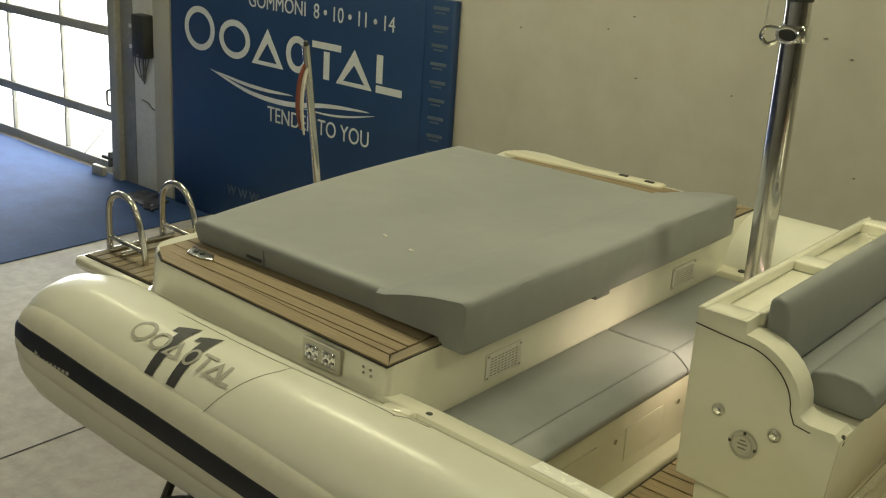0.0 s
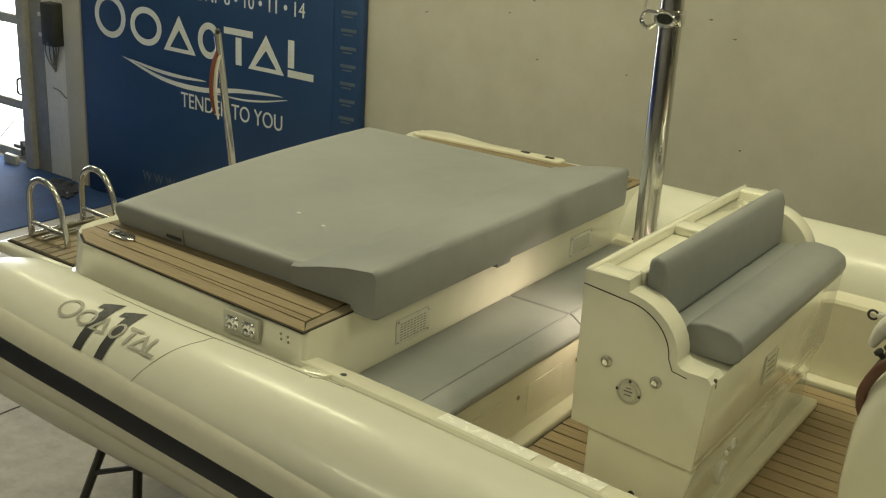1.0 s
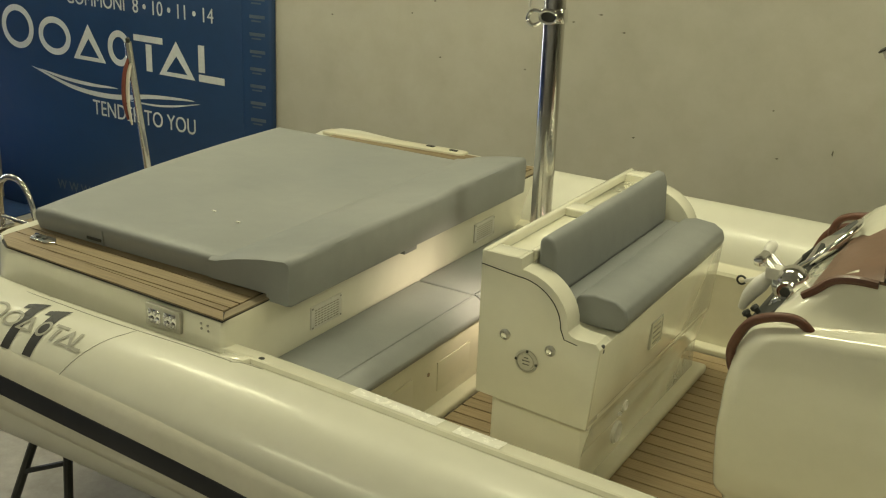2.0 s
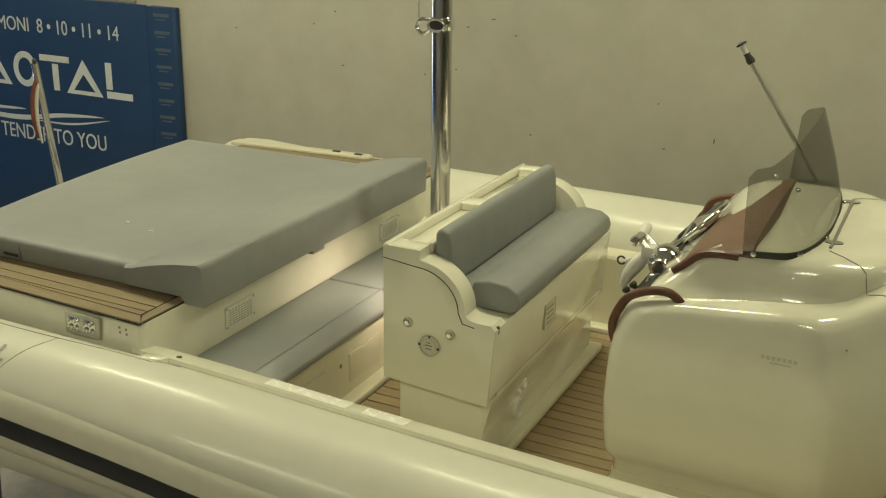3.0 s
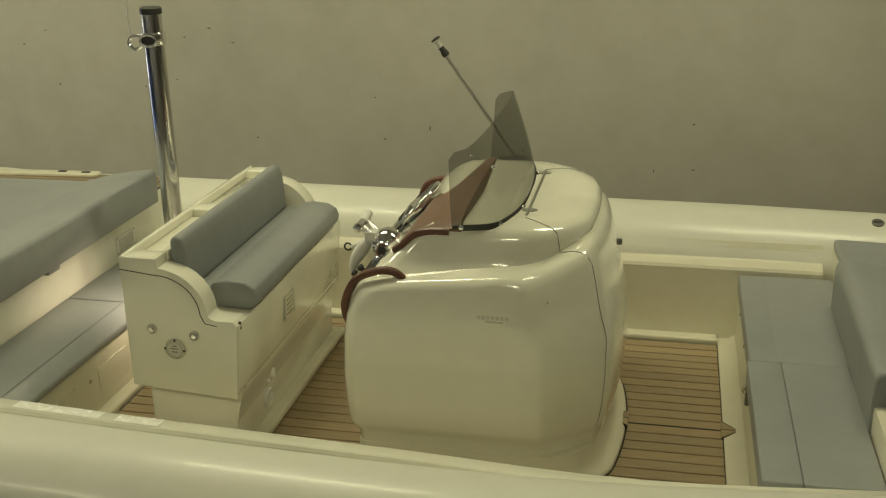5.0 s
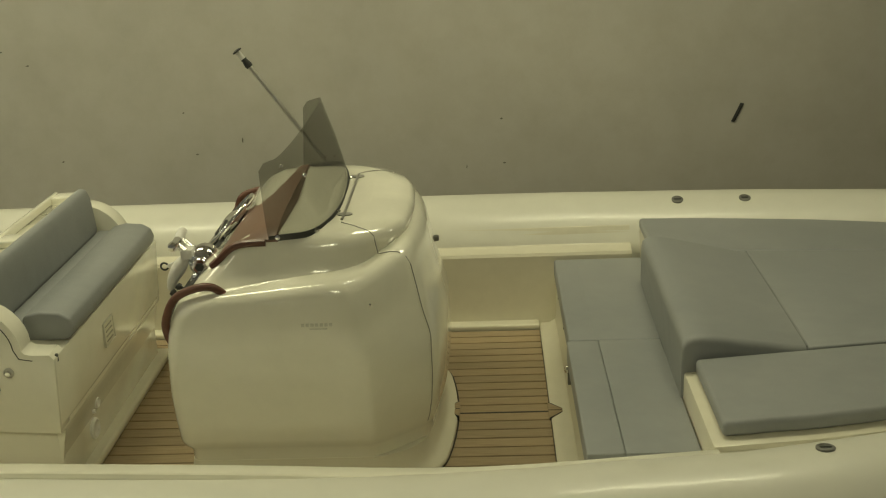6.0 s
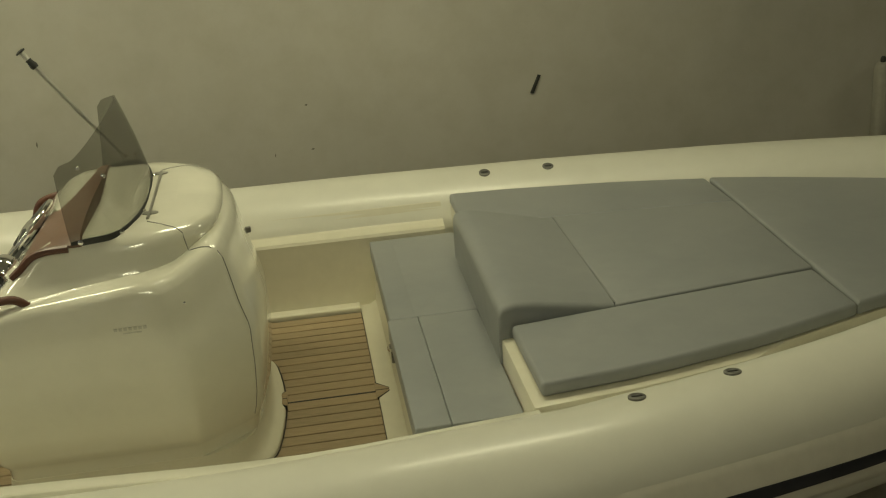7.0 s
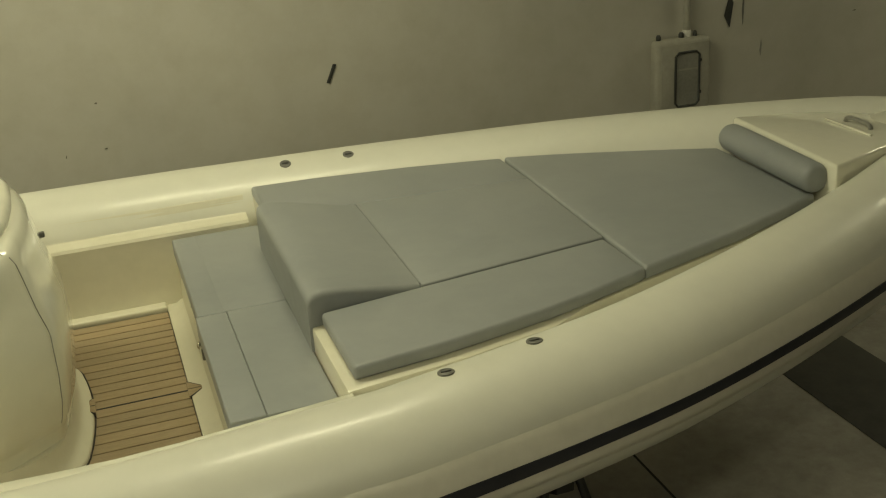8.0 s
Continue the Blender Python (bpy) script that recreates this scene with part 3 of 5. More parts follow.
def strake_rise(x):
    """How far the strakes climb on the tube towards the stern."""
    return float(np.interp(x, (-6.0, -5.1, -4.3, -3.4), (0.110, 0.088, 0.045, 0.0)))


def on_tube(middle, out, r, rise, a, b):
    """A place beside the tube: a outwards and b up from the strake's middle, wrapped round the tube."""
    angle = math.asin(rise / TUBE_R) + b / TUBE_R
    far = r + a
    return middle + out * (far * math.cos(angle)) + Vector((0, 0, far * math.sin(angle)))


def side_sweep(side, profile, start, skip_end=0, thin=1.0):
    """Sweep a profile of (outwards, up) offsets along the tube's middle line."""
    pts, rad = tube_line(side)
    rings = []
    for i in range(start, len(pts) - skip_end):
        d = (pts[min(i + 1, len(pts) - 1)] - pts[i - 1]).normalized()
        out = Vector((d.y, -d.x, 0)).normalized() * (1 if side < 0 else -1)
        scale = rad[i] / TUBE_R
        slim = float(np.interp(pts[i].x, (-1.5, 1.5), (1.0, thin)))
        rings.append([on_tube(pts[i], out, rad[i], strake_rise(pts[i].x), a, b * slim * max(scale, 0.3)) for a, b in profile])
    return loft(rings)


def tubes():
    for side in (-1, 1):
        pts, rad = tube_line(side)
        rings = []
        n = 48
        for i, p in enumerate(pts):
            d = (pts[min(i + 1, len(pts) - 1)] - pts[max(i - 1, 0)]).normalized()
            out = Vector((d.y, -d.x, 0)).normalized()
            rings.append([p + rad[i] * (math.cos(a) * out + math.sin(a) * Vector((0, 0, 1))) for a in (2 * math.pi * k / n for k in range(n))])
        tube = under(part("tube", loft(rings), HYPALON, label="smooth off-white inflated rubber tube"), boat)
        rub = [(-0.006, -0.125), (0.004, -0.11), (0.011, -0.07), (0.013, 0.0), (0.012, 0.06), (0.009, 0.10), (0.004, 0.135), (-0.006, 0.165)]
        under(part("rub_strake", side_sweep(side, rub, 2), STRAKE, label="beige rubber rub strake"), boat)
        dark = [(0.006, -0.037), (0.016, -0.034), (0.020, 0.004), (0.016, 0.040), (0.006, 0.043)]
        under(part("strake_insert", side_sweep(side, dark, 2, thin=0.66), BLACK, label="black rubber strake insert"), boat)


def tube_point(side, x, v, lift=0.002):
    """A place on the straight tube: v metres of arc outwards from its crest."""
    a = v / TUBE_R
    ty, tz = tube_mid(side, x)
    return (x, side * (ty + (TUBE_R + lift) * math.sin(a)), tz + (TUBE_R + lift) * math.cos(a))


def tube_patch(name, outline, material, side=-1, lift=0.003, label="", cells=10):
    """A four-cornered print on the tube; corners in (x, arc), in order round it."""
    (a, b, c, d) = [Vector((*p, 0)) for p in outline]
    bm = bmesh.new()
    grid = []
    for i in range(cells + 1):
        s = i / cells
        p, q = a.lerp(d, s), b.lerp(c, s)
        grid.append([bm.verts.new(tube_point(side, *p.lerp(q, t / 3).xy, lift)) for t in range(4)])
    for i in range(cells):
        for t in range(3):
            bm.faces.new((grid[i][t], grid[i][t + 1], grid[i + 1][t + 1], grid[i + 1][t]))
    return under(part(name, bm, material, label=label), boat)


def tube_shape(name, outer, inner, material, side=-1, lift=0.0037, label=""):
    """A print on the tube between two outlines of (x, arc) points."""
    bm = bmesh.new()
    a = [bm.verts.new(tube_point(side, x, v, lift)) for x, v in outer]
    b = [bm.verts.new(tube_point(side, x, v, lift)) for x, v in inner]
    n = len(a)
    for i in range(n):
        bm.faces.new((a[i], a[(i + 1) % n], b[(i + 1) % n], b[i]))
    return under(part(name, bm, material, label=label), boat)


def tube_prints():
    for x in (0.0, 0.137):
        stroke = tube_patch("number_stroke", [(x - 5.072, 0.004), (x - 5.017, -0.026), (x - 4.988, 0.271), (x - 5.040, 0.271)], DARK_PRINT, label="bold dark figure one")
        tube_patch("number_flag", [(x - 5.105, 0.026), (x - 5.069, 0.002), (x - 5.062, 0.046), (x - 5.100, 0.060)], DARK_PRINT, lift=0.0034)
    # plain rings, triangles and bars in place of the maker's name
    def ring(x, v, r, rv, t, n=28):
        ang = [2 * math.pi * k / n for k in range(n)]
        tube_shape("name_shape", [(x + r * math.cos(a), v + rv * math.sin(a)) for a in ang], [(x + (r - t) * math.cos(a), v + (rv - t) * math.sin(a)) for a in ang], SILVER_PRINT, label="grey shape in place of a name")

    def wedge(x, w, v0, v1, t):
        m, n = [(x, v1), (x + w, v1), (x + w / 2, v0)], [(x + 1.7 * t, v1 - 0.8 * t), (x + w - 1.7 * t, v1 - 0.8 * t), (x + w / 2, v0 + 2.4 * t)]
        def dense(p):
            return [tuple(Vector(p[i]).lerp(Vector(p[(i + 1) % 3]), k / 6)) for i in range(3) for k in range(6)]
        tube_shape("name_shape", dense(m), dense(n), SILVER_PRINT)

    def name_bar(xa, xb, va, vb):
        tube_patch("name_bar", [(xa, va), (xb, va), (xb, vb), (xa, vb)], SILVER_PRINT, lift=0.0037)

    ring(-5.208, 0.118, 0.060, 0.056, 0.015)
    ring(-5.088, 0.128, 0.051, 0.046, 0.014)
    wedge(-5.036, 0.102, 0.084, 0.172, 0.014)
    ring(-4.890, 0.130, 0.035, 0.044, 0.013)
    name_bar(-4.818, -4.800, 0.104, 0.176)
    name_bar(-4.849, -4.768, 0.083, 0.098)
    wedge(-4.785, 0.102, 0.088, 0.178, 0.014)
    name_bar(-4.695, -4.678, 0.090, 0.160)
    name_bar(-4.695, -4.630, 0.166, 0.182)
    for k in range(9):
        x = -5.70 + 0.030 * k
        mid = Vector((x, -tube_mid(-1)[0], tube_mid(-1)[1]))
        corners = [(x, -0.018), (x + 0.021, -0.018), (x + 0.021, 0.022), (x, 0.022)]
        bm = bmesh.new()
        bm.faces.new([bm.verts.new(on_tube(Vector((px, mid.y, mid.z)), Vector((0, -1, 0)), TUBE_R, strake_rise(px), 0.0212, pb)) for px, pb in corners])
        under(part("strake_print", bm, SILVER_PRINT), boat)
    arc = [tube_point(-1, -4.53 - 0.13 * max(v, 0) / 0.3, v, 0.0008) for v in np.linspace(-0.07, 0.31, 14)]
    under(part("seam_line", pipe(arc, 0.0016, 6), SILVER_PRINT), boat)
    # bonded edge line where the tube meets the stern deck, and its end fitting
    line = [tube_point(-1, x, -0.072 + 0.012 * math.sin(5 * x), 0.001) for x in np.linspace(-5.3, -4.02, 14)]
    under(part("bond_line", pipe(line, 0.0018, 6), SILVER_PRINT), boat)
    under(part("bond_line", pipe([tube_point(-1, -4.02, -0.072, 0.001), tube_point(-1, -3.99, -0.12, 0.001), tube_point(-1, -3.9, -0.14, 0.001)], 0.0018, 6), SILVER_PRINT), boat)
    under(part("corner_fitting", prism([(-4.12, -1.53), (-4.0, -1.50), (-3.99, -1.46), (-4.12, -1.47)], "z", 0.60, 0.630, 0.008, 2), GEL, label="small off-white scupper fitting"), boat)


def cleat(x, side):
    ty, tz = tube_mid(side, x)
    y = side * ((1.55 if x < 0.6 else 1.50) if side < 0 else (1.465 if x < 0.6 else 1.43))
    mid = side * (float(np.interp(x, [p[0] for p in BOW], [p[1] for p in BOW])) + ty - TUBE_Y)
    z = tz + 0.055 * (x - 0.2) + math.sqrt(TUBE_R ** 2 - (y - mid) ** 2) + 0.001
    lean = Matrix.Rotation(math.asin(-(y - mid) / TUBE_R), 4, "X")
    q = 0.84
    base = lathe([(0.043 * q, -0.006), (0.043 * q, 0.003), (0.038 * q, 0.006), (0.031 * q, 0.006), (0.028 * q, 0.003), (0.001, 0.003)], (x, y, z), lean, n=24)
    c = under(part("valve", base, VALVE, label="round steel inflation valve cap"), boat)
    bar = box((-0.026 * q, -0.006, 0.002), (0.026 * q, 0.006, 0.007), 0.002)
    bar.transform(Matrix.Translation((x, y, z)) @ lean)
    under(part("valve_bar", bar, DARK_BOX), c)


def stern_valve():
    """A dark oval valve on the starboard tube beside the stern deck."""
    at = Vector(tube_point(-1, -5.72, -0.06, 0.0))
    lean = Matrix.Rotation(math.asin(0.06 / TUBE_R) * -1, 4, "X") @ Matrix.Diagonal((1.5, 1, 1, 1))
    v = under(part("valve", lathe([(0.030, -0.006), (0.030, 0.004), (0.024, 0.008), (0.018, 0.006), (0.001, 0.006)], at, lean, 20), VALVE, label="dark oval inflation valve"), boat)
    under(part("valve_stem", lathe([(0.008, 0.005), (0.008, 0.012), (0.001, 0.013)], at, None, 10), DARK_BOX), v)


def hull():
    rings = []
    for x, hw, keel, chine in ((-5.9, 1.28, -0.72, 0.0), (-3, 1.32, -0.78, 0.0), (0.2, 1.28, -0.78, 0.02), (1.9, 0.98, -0.62, 0.1), (3.1, 0.52, -0.30, 0.18), (3.9, 0.12, 0.1, 0.28)):
        rings.append([(x, -hw, 0.24), (x, -hw - 0.02, chine), (x, -hw * 0.55, chine + (keel - chine) * 0.5), (x, 0, keel), (x, hw * 0.55, chine + (keel - chine) * 0.5), (x, hw + 0.02, chine), (x, hw, 0.24), (x, hw * 0.93, -0.09 if x < 3 else 0.2), (x, -hw * 0.93, -0.09 if x < 3 else 0.2)])
    under(part("hull", loft(rings), GEL, label="off-white moulded V-shaped hull", angle=25), boat)


def near_dip(x):
    """How far the starboard coaming sinks at x."""
    return smooth_steps(x, (-4.2, -3.8, -3.2, -2.4, -1.6, -1.0, -0.5, 0.0, 0.3), (0.016, 0.012, -0.02, -0.046, -0.072, -0.106, -0.088, -0.046, -0.03))


def cockpit():
    # sides of the cockpit: upright, cove, ledge and coaming strip in one section
    for side in (-1, 1):
        sec = [(1.12, -0.02), (1.195, -0.02), (1.20, 0.02), (1.205, 0.45), (1.215, 0.468), (1.285, 0.49), (1.305, 0.51), (1.315, 0.56), (1.335, 0.596), (1.37, 0.620), (1.43, 0.636), (1.485, 0.638), (1.50, 0.628), (1.50, 0.58), (1.40, 0.2), (1.36, -0.04), (1.12, -0.04)]
        if side > 0:
            sec = [(a, b) if b < 0.55 else (a, b - 0.004) for a, b in sec]
        if side < 0:
            sec = [(1.12, -0.02), (1.195, -0.02), (1.20, 0.02), (1.205, 0.42), (1.215, 0.438), (1.285, 0.46), (1.305, 0.48), (1.315, 0.53), (1.340, 0.574), (1.362, 0.598), (1.375, 0.604), (1.450, 0.613), (1.458, 0.609), (1.464, 0.594), (1.46, 0.56), (1.40, 0.2), (1.36, -0.04), (1.12, -0.04)]
        rings = []
        for x in np.linspace(-4.2, 0.12, 19):
            dip = 0.0 if side > 0 else near_dip(x)
            rings.append([(x, side * a, b + dip * min(max((b - 0.2) / 0.3, 0), 1)) for a, b in sec])
        # Port side takes the darker cream: its dimmer light is in the colour.
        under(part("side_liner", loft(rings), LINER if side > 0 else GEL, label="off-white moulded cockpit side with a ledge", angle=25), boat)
        for x in (-3.62, -2.9, -1.72, -0.6) if side > 0 else ():
            under(part("screw", lathe([(0.014, 0), (0.014, 0.004), (0.001, 0.006)], (x, side * 1.42, 0.633), n=12), STEEL), boat)
        if side < 0:
            # The bright reflection on the glossy coaming, built as two white plates.
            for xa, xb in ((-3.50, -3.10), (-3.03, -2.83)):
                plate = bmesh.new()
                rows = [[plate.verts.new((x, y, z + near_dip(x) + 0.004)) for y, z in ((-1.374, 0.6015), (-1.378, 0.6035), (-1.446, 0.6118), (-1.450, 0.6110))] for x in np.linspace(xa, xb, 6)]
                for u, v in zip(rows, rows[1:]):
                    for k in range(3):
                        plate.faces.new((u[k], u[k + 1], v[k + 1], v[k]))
                under(part("coaming_glint", plate, COAMING_GLINT, label="white plate standing for a lamp's reflection on the coaming"), boat)
            under(part("edge_catch", box((-1.96, -1.452, 0.515), (-1.88, -1.415, 0.538), 0.006), DARK_BOX, label="small dark edge catch"), boat)
            under(part("screw", lathe([(0.014, 0), (0.014, 0.004), (0.001, 0.006)], (-3.96, -1.43, 0.62), n=12), DARK_BOX), boat)
    sole = under(part("sole", box((-3.9, -1.2, -0.06), (-0.34, 1.2, -0.012)), CAULK, label="teak-planked cockpit sole with dark joints"), boat)
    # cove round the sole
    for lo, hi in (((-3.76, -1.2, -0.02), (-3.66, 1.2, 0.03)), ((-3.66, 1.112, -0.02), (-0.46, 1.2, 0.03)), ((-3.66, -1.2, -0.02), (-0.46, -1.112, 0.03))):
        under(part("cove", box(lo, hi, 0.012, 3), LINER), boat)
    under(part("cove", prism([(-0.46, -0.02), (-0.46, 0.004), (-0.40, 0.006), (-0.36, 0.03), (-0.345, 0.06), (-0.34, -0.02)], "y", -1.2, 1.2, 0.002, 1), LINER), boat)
    return sole


tubes()
tube_prints()
for side in (-1, 1):
    for x in (0.437, 0.851):
        cleat(x + (0.04 if side < 0 else 0.0), side)
stern_valve()
hull()
sole = cockpit()


# ---- stern deck with its sun pad ----
SD_X0, SD_X1, SD_Z = -5.80, -4.143, 0.745
PORT_EXTRA = 0.14


def stern_deck():
    def outline(hw, inset=0.0, r=0.16):
        pts = []
        for cx, cy, a0, rr in ((SD_X1 - inset, -hw + inset, 0, 0.03), (SD_X1 - inset, hw - inset, 1, 0.03), (SD_X0 + inset, hw - 0.1 - inset, 2, r), (SD_X0 + inset, -hw + 0.1 + inset, 3, r)):
            sx, sy = (-1 if a0 in (0, 1) else 1), (1 if a0 in (0, 3) else -1)
            ox, oy = cx + sx * rr, cy + sy * rr
            start = {0: -90, 1: 0, 2: 90, 3: 180}[a0]
            for k in range(7):
                a = radians(start + 15 * k)
                pts.append((ox + rr * math.cos(a), oy + rr * math.sin(a)))
        return [(x, y if y < 0 else y * (hw + PORT_EXTRA) / hw) for x, y in pts]

    rings = [[(x, y, z) for x, y in outline(1.45 + dw)] for dw, z in ((0.03, 0.30), (0.015, 0.55), (0.0, 0.70), (-0.005, SD_Z - 0.01), (-0.016, SD_Z))]
    deck = under(part("stern_deck", loft(rings), GEL, label="off-white moulded stern deck box", angle=35), boat)
    under(part("deck_flange", loft([[(x, y, zz) for x, y in outline(1.45 + w + 0.02, 0.02)] for w, zz in ((0.07, 0.50), (0.085, 0.53), (0.06, 0.555), (0.03, 0.56))]), GEL), boat)
    # teak strips along both sides: an outer margin, a tapered sliver, two planks, an inner margin, a mitred end
    z0, z1 = SD_Z + 0.001, SD_Z + 0.011
    g = 0.0035

    def seam(k, x):
        a, b = ((1.392, 1.450), (1.306, 1.380), (1.312, 1.336), (1.236, 1.276), (1.154, 1.192), (1.03, 1.03))[k]
        return a + (b - a) * (x + 5.58) / (5.58 - 4.206) + (PORT_EXTRA if side > 0 else 0.0)

    for side in (-1, 1):
        xa, xe, xf = SD_X0 + 0.09, -4.206, SD_X1 - 0.006
        off = PORT_EXTRA if side > 0 else 0.0
        bed = under(part("teak_bed", prism([(SD_X0 + 0.075, side * (seam(0, SD_X0) - 0.12)), (SD_X0 + 0.13, side * (seam(0, SD_X0) - 0.035)), (SD_X0 + 0.22, side * (seam(0, SD_X0 + 0.22) + 0.004)), (xf + 0.003, side * (1.458 + off)), (xf + 0.003, side * 1.02), (SD_X0 + 0.075, side * 1.02)], "z", SD_Z - 0.001, SD_Z + 0.0045), CAULK, label="teak side deck strip with dark joints"), boat)
        for k in range(5):
            if k == 1:
                start = -5.30
            else:
                start = xa
            pts = [(start, side * (seam(k, start) - (g if k else 0))), (xe - (0 if k == 0 else 0.004), side * (seam(k, xe) - (g if k else 0))), (xe - (0 if k == 0 else 0.004), side * (seam(k + 1, xe) + g)), (start, side * (seam(k + 1, start) + g))]
            if k == 1:
                pts[0], pts[3] = (start, side * (seam(2, start) + g + 0.003)), (start, side * (seam(2, start) + g))
            if k == 0:
                pts[1], pts[2] = (xf, side * (1.4525 + off)), (xe - 0.002, side * (seam(1, xe) + g))
                pts = [(xa + 0.03, side * (seam(1, xa) + 0.03)), (xa + 0.06, side * (seam(0, xa) - 0.04)), (xa + 0.14, side * seam(0, xa + 0.14)), (-4.145, side * (1.4525 + off)), (xe + 0.002, side * (seam(1, xe) + g + 0.002)), pts[3]]
            if k == 4:
                pts[1], pts[2] = (xe - 0.004, side * (seam(k, xe) - g)), (SD_X1 - 0.09, side * (1.03 + off))
            under(part("plank", prism(pts, "z", z0, z1, 0.0012, 1), TEAK_SHADED), bed)
        end = part("end_plank", prism([(xf, side * (1.447 + off)), (xe + 0.009, side * (seam(1, xe) + 0.002)), (xe + 0.003, side * (1.17 + off)), (xe + 0.003, side * (1.03 + off)), (xf, side * (1.03 + off))], "z", z0, z1, 0.0012, 1), TEAK_Y)
        under(end, bed)
        # louvred vents on the forward face
        y, zv = side * 0.775 + 0.03, 0.555
        vent = under(part("vent", box((SD_X1 - 0.002, y - 0.12, zv - 0.058), (SD_X1 + 0.008, y + 0.12, zv + 0.058), 0.006), WHITE_PLASTIC, label="white louvred air vent"), boat)
        for r in range(7):
            for c in range(8):
                under(part("slot_shade", box((SD_X1 + 0.0082, y - 0.094 + c * 0.024, zv - 0.043 + r * 0.0125), (SD_X1 + 0.0092, y - 0.077 + c * 0.024, zv - 0.0385 + r * 0.0125)), SLOT_SHADE), vent)
        for yy, zz in ((-0.11, -0.048), (-0.11, 0.048), (0.11, -0.048), (0.11, 0.048)):
            under(part("screw", box((SD_X1 + 0.008, y + yy - 0.004, zv + zz - 0.004), (SD_X1 + 0.0105, y + yy + 0.004, zv + zz + 0.004)), GALV), vent)
    # socket plate in the side
    plate = under(part("socket_plate", box((-4.59, -1.4585, 0.625), (-4.388, -1.440, 0.728), 0.003), FAINT, label="pale plate with two chrome shore sockets"), boat)
    for x in (-4.535, -4.443):
        rim = box((x - 0.036, -1.463, 0.644), (x + 0.036, -1.456, 0.709), 0.003)
        sock = under(part("socket", rim, CHROME), plate)
        for dx in (-0.018, 0.018):
            for z in (0.66, 0.693):
                under(part("socket_cap", lathe([(0.013, 0), (0.014, 0.006), (0.006, 0.009), (0.001, 0.005)], (x + dx, -1.463, z), FACE_NORTH, 12), CHROME), sock)
    for x, z in ((-4.26, 0.715), (-4.222, 0.712), (-4.258, 0.692), (-4.220, 0.689)):
        under(part("screw", lathe([(0.006, 0), (0.006, 0.003), (0.001, 0.004)], (x, -1.462, z), FACE_NORTH, 8), GALV), boat)
    fill = under(part("deck_filler", prism([(-5.60, -1.20), (-5.56, -1.27), (-5.45, -1.275), (-5.40, -1.245), (-5.45, -1.20)], "z", SD_Z + 0.012, SD_Z + 0.022, 0.004, 2), STEEL, label="steel deck filler plate with two dark holes"), boat)
    for x in (-5.535, -5.49):
        under(part("filler_hole", lathe([(0.014, 0), (0.012, 0.006), (0.001, 0.007)], (x, -1.235, SD_Z + 0.022), n=12), DARK_BOX), fill)
    lip = prism([(-5.80, 1.42), (-4.74, 1.505), (-4.71, 1.53), (-4.71, 1.60), (-4.74, 1.61), (-5.80, 1.53)], "z", SD_Z, SD_Z + 0.026, 0.010, 2)
    under(part("deck_lip", lip, LINER, label="off-white raised deck lip"), boat)
    for x in (-4.98, -4.80):
        under(part("deck_hinge", box((x - 0.03, 1.535, SD_Z + 0.024), (x + 0.03, 1.565, SD_Z + 0.033), 0.004), DARK_BOX), boat)
    # swim platform
    under(part("swim_platform", box((-6.55, -1.24, 0.40), (-5.76, 1.24, 0.47), 0.03, 3), GEL, label="off-white stern platform"), boat)
    pbed = under(part("platform_teak_bed", box((-6.50, -1.20, 0.47), (-5.82, 1.20, 0.476)), CAULK), boat)
    for k in range(10):
        x = -6.49 + k * 0.066
        under(part("plank", box((x, -1.19, 0.473), (x + 0.058, 1.19, 0.484), 0.002, 1), TEAK_Y), pbed)


def boarding_ladder():
    lad = under(part("boarding_ladder", bmesh.new(), STEEL, label="polished steel folded boarding ladder"), boat)
    for y in (-1.07, -0.74):
        hoop = spline([(-6.47, y, 0.47), (-6.47, y, 0.66), (-6.45, y, 0.76), (-6.37, y, 0.81), (-6.27, y, 0.79), (-6.21, y, 0.70), (-6.17, y, 0.56), (-6.16, y, 0.47)], 5)
        under(part("hoop", pipe(hoop, 0.017, 12), STEEL), lad)
        under(part("rung", pipe([(-6.46, y, 0.56), (-6.18, y, 0.55)], 0.013, 10), STEEL), lad)
    for x in (-6.43, -6.33):
        under(part("cross_bar", pipe([(x, -1.10, 0.50), (x, -0.70, 0.50)], 0.013, 10), STEEL), lad)


def flagpole():
    p = under(part("flagpole", pipe([(-6.08, 0.07, 0.47), (-6.11, -0.046, 1.52)], [0.023, 0.021], 14), STEEL, label="slanting steel flagstaff"), boat)
    under(part("finial", lathe([(0.012, 0), (0.014, 0.02), (0.004, 0.03)], (-6.11, -0.046, 1.52), n=12), DARK_BOX), p)
    # the furled flag: overlapping hanging folds with a ragged foot
    for m, x, y, w, lo in ((FLAG_RED, -6.125, -0.068, 0.012, 1.06), (FLAG_WHITE, -6.105, -0.060, 0.009, 1.03), (FLAG_RED, -6.14, -0.056, 0.010, 1.08), (FLAG_RED, -6.118, -0.080, 0.007, 1.16)):
        pts = [(x + 0.012, y + 0.03, 1.43), (x, y, 1.33), (x - 0.006, y - 0.008, 1.18), (x + 0.004, y + 0.004, lo)]
        n = 16
        under(part("flag_fold", pipe(spline(pts, 5), [0.004 + w * math.sin(math.pi * (0.08 + 0.86 * k / (n - 1))) for k in range(n)], 7), m, label="rolled red and white flag"), p)


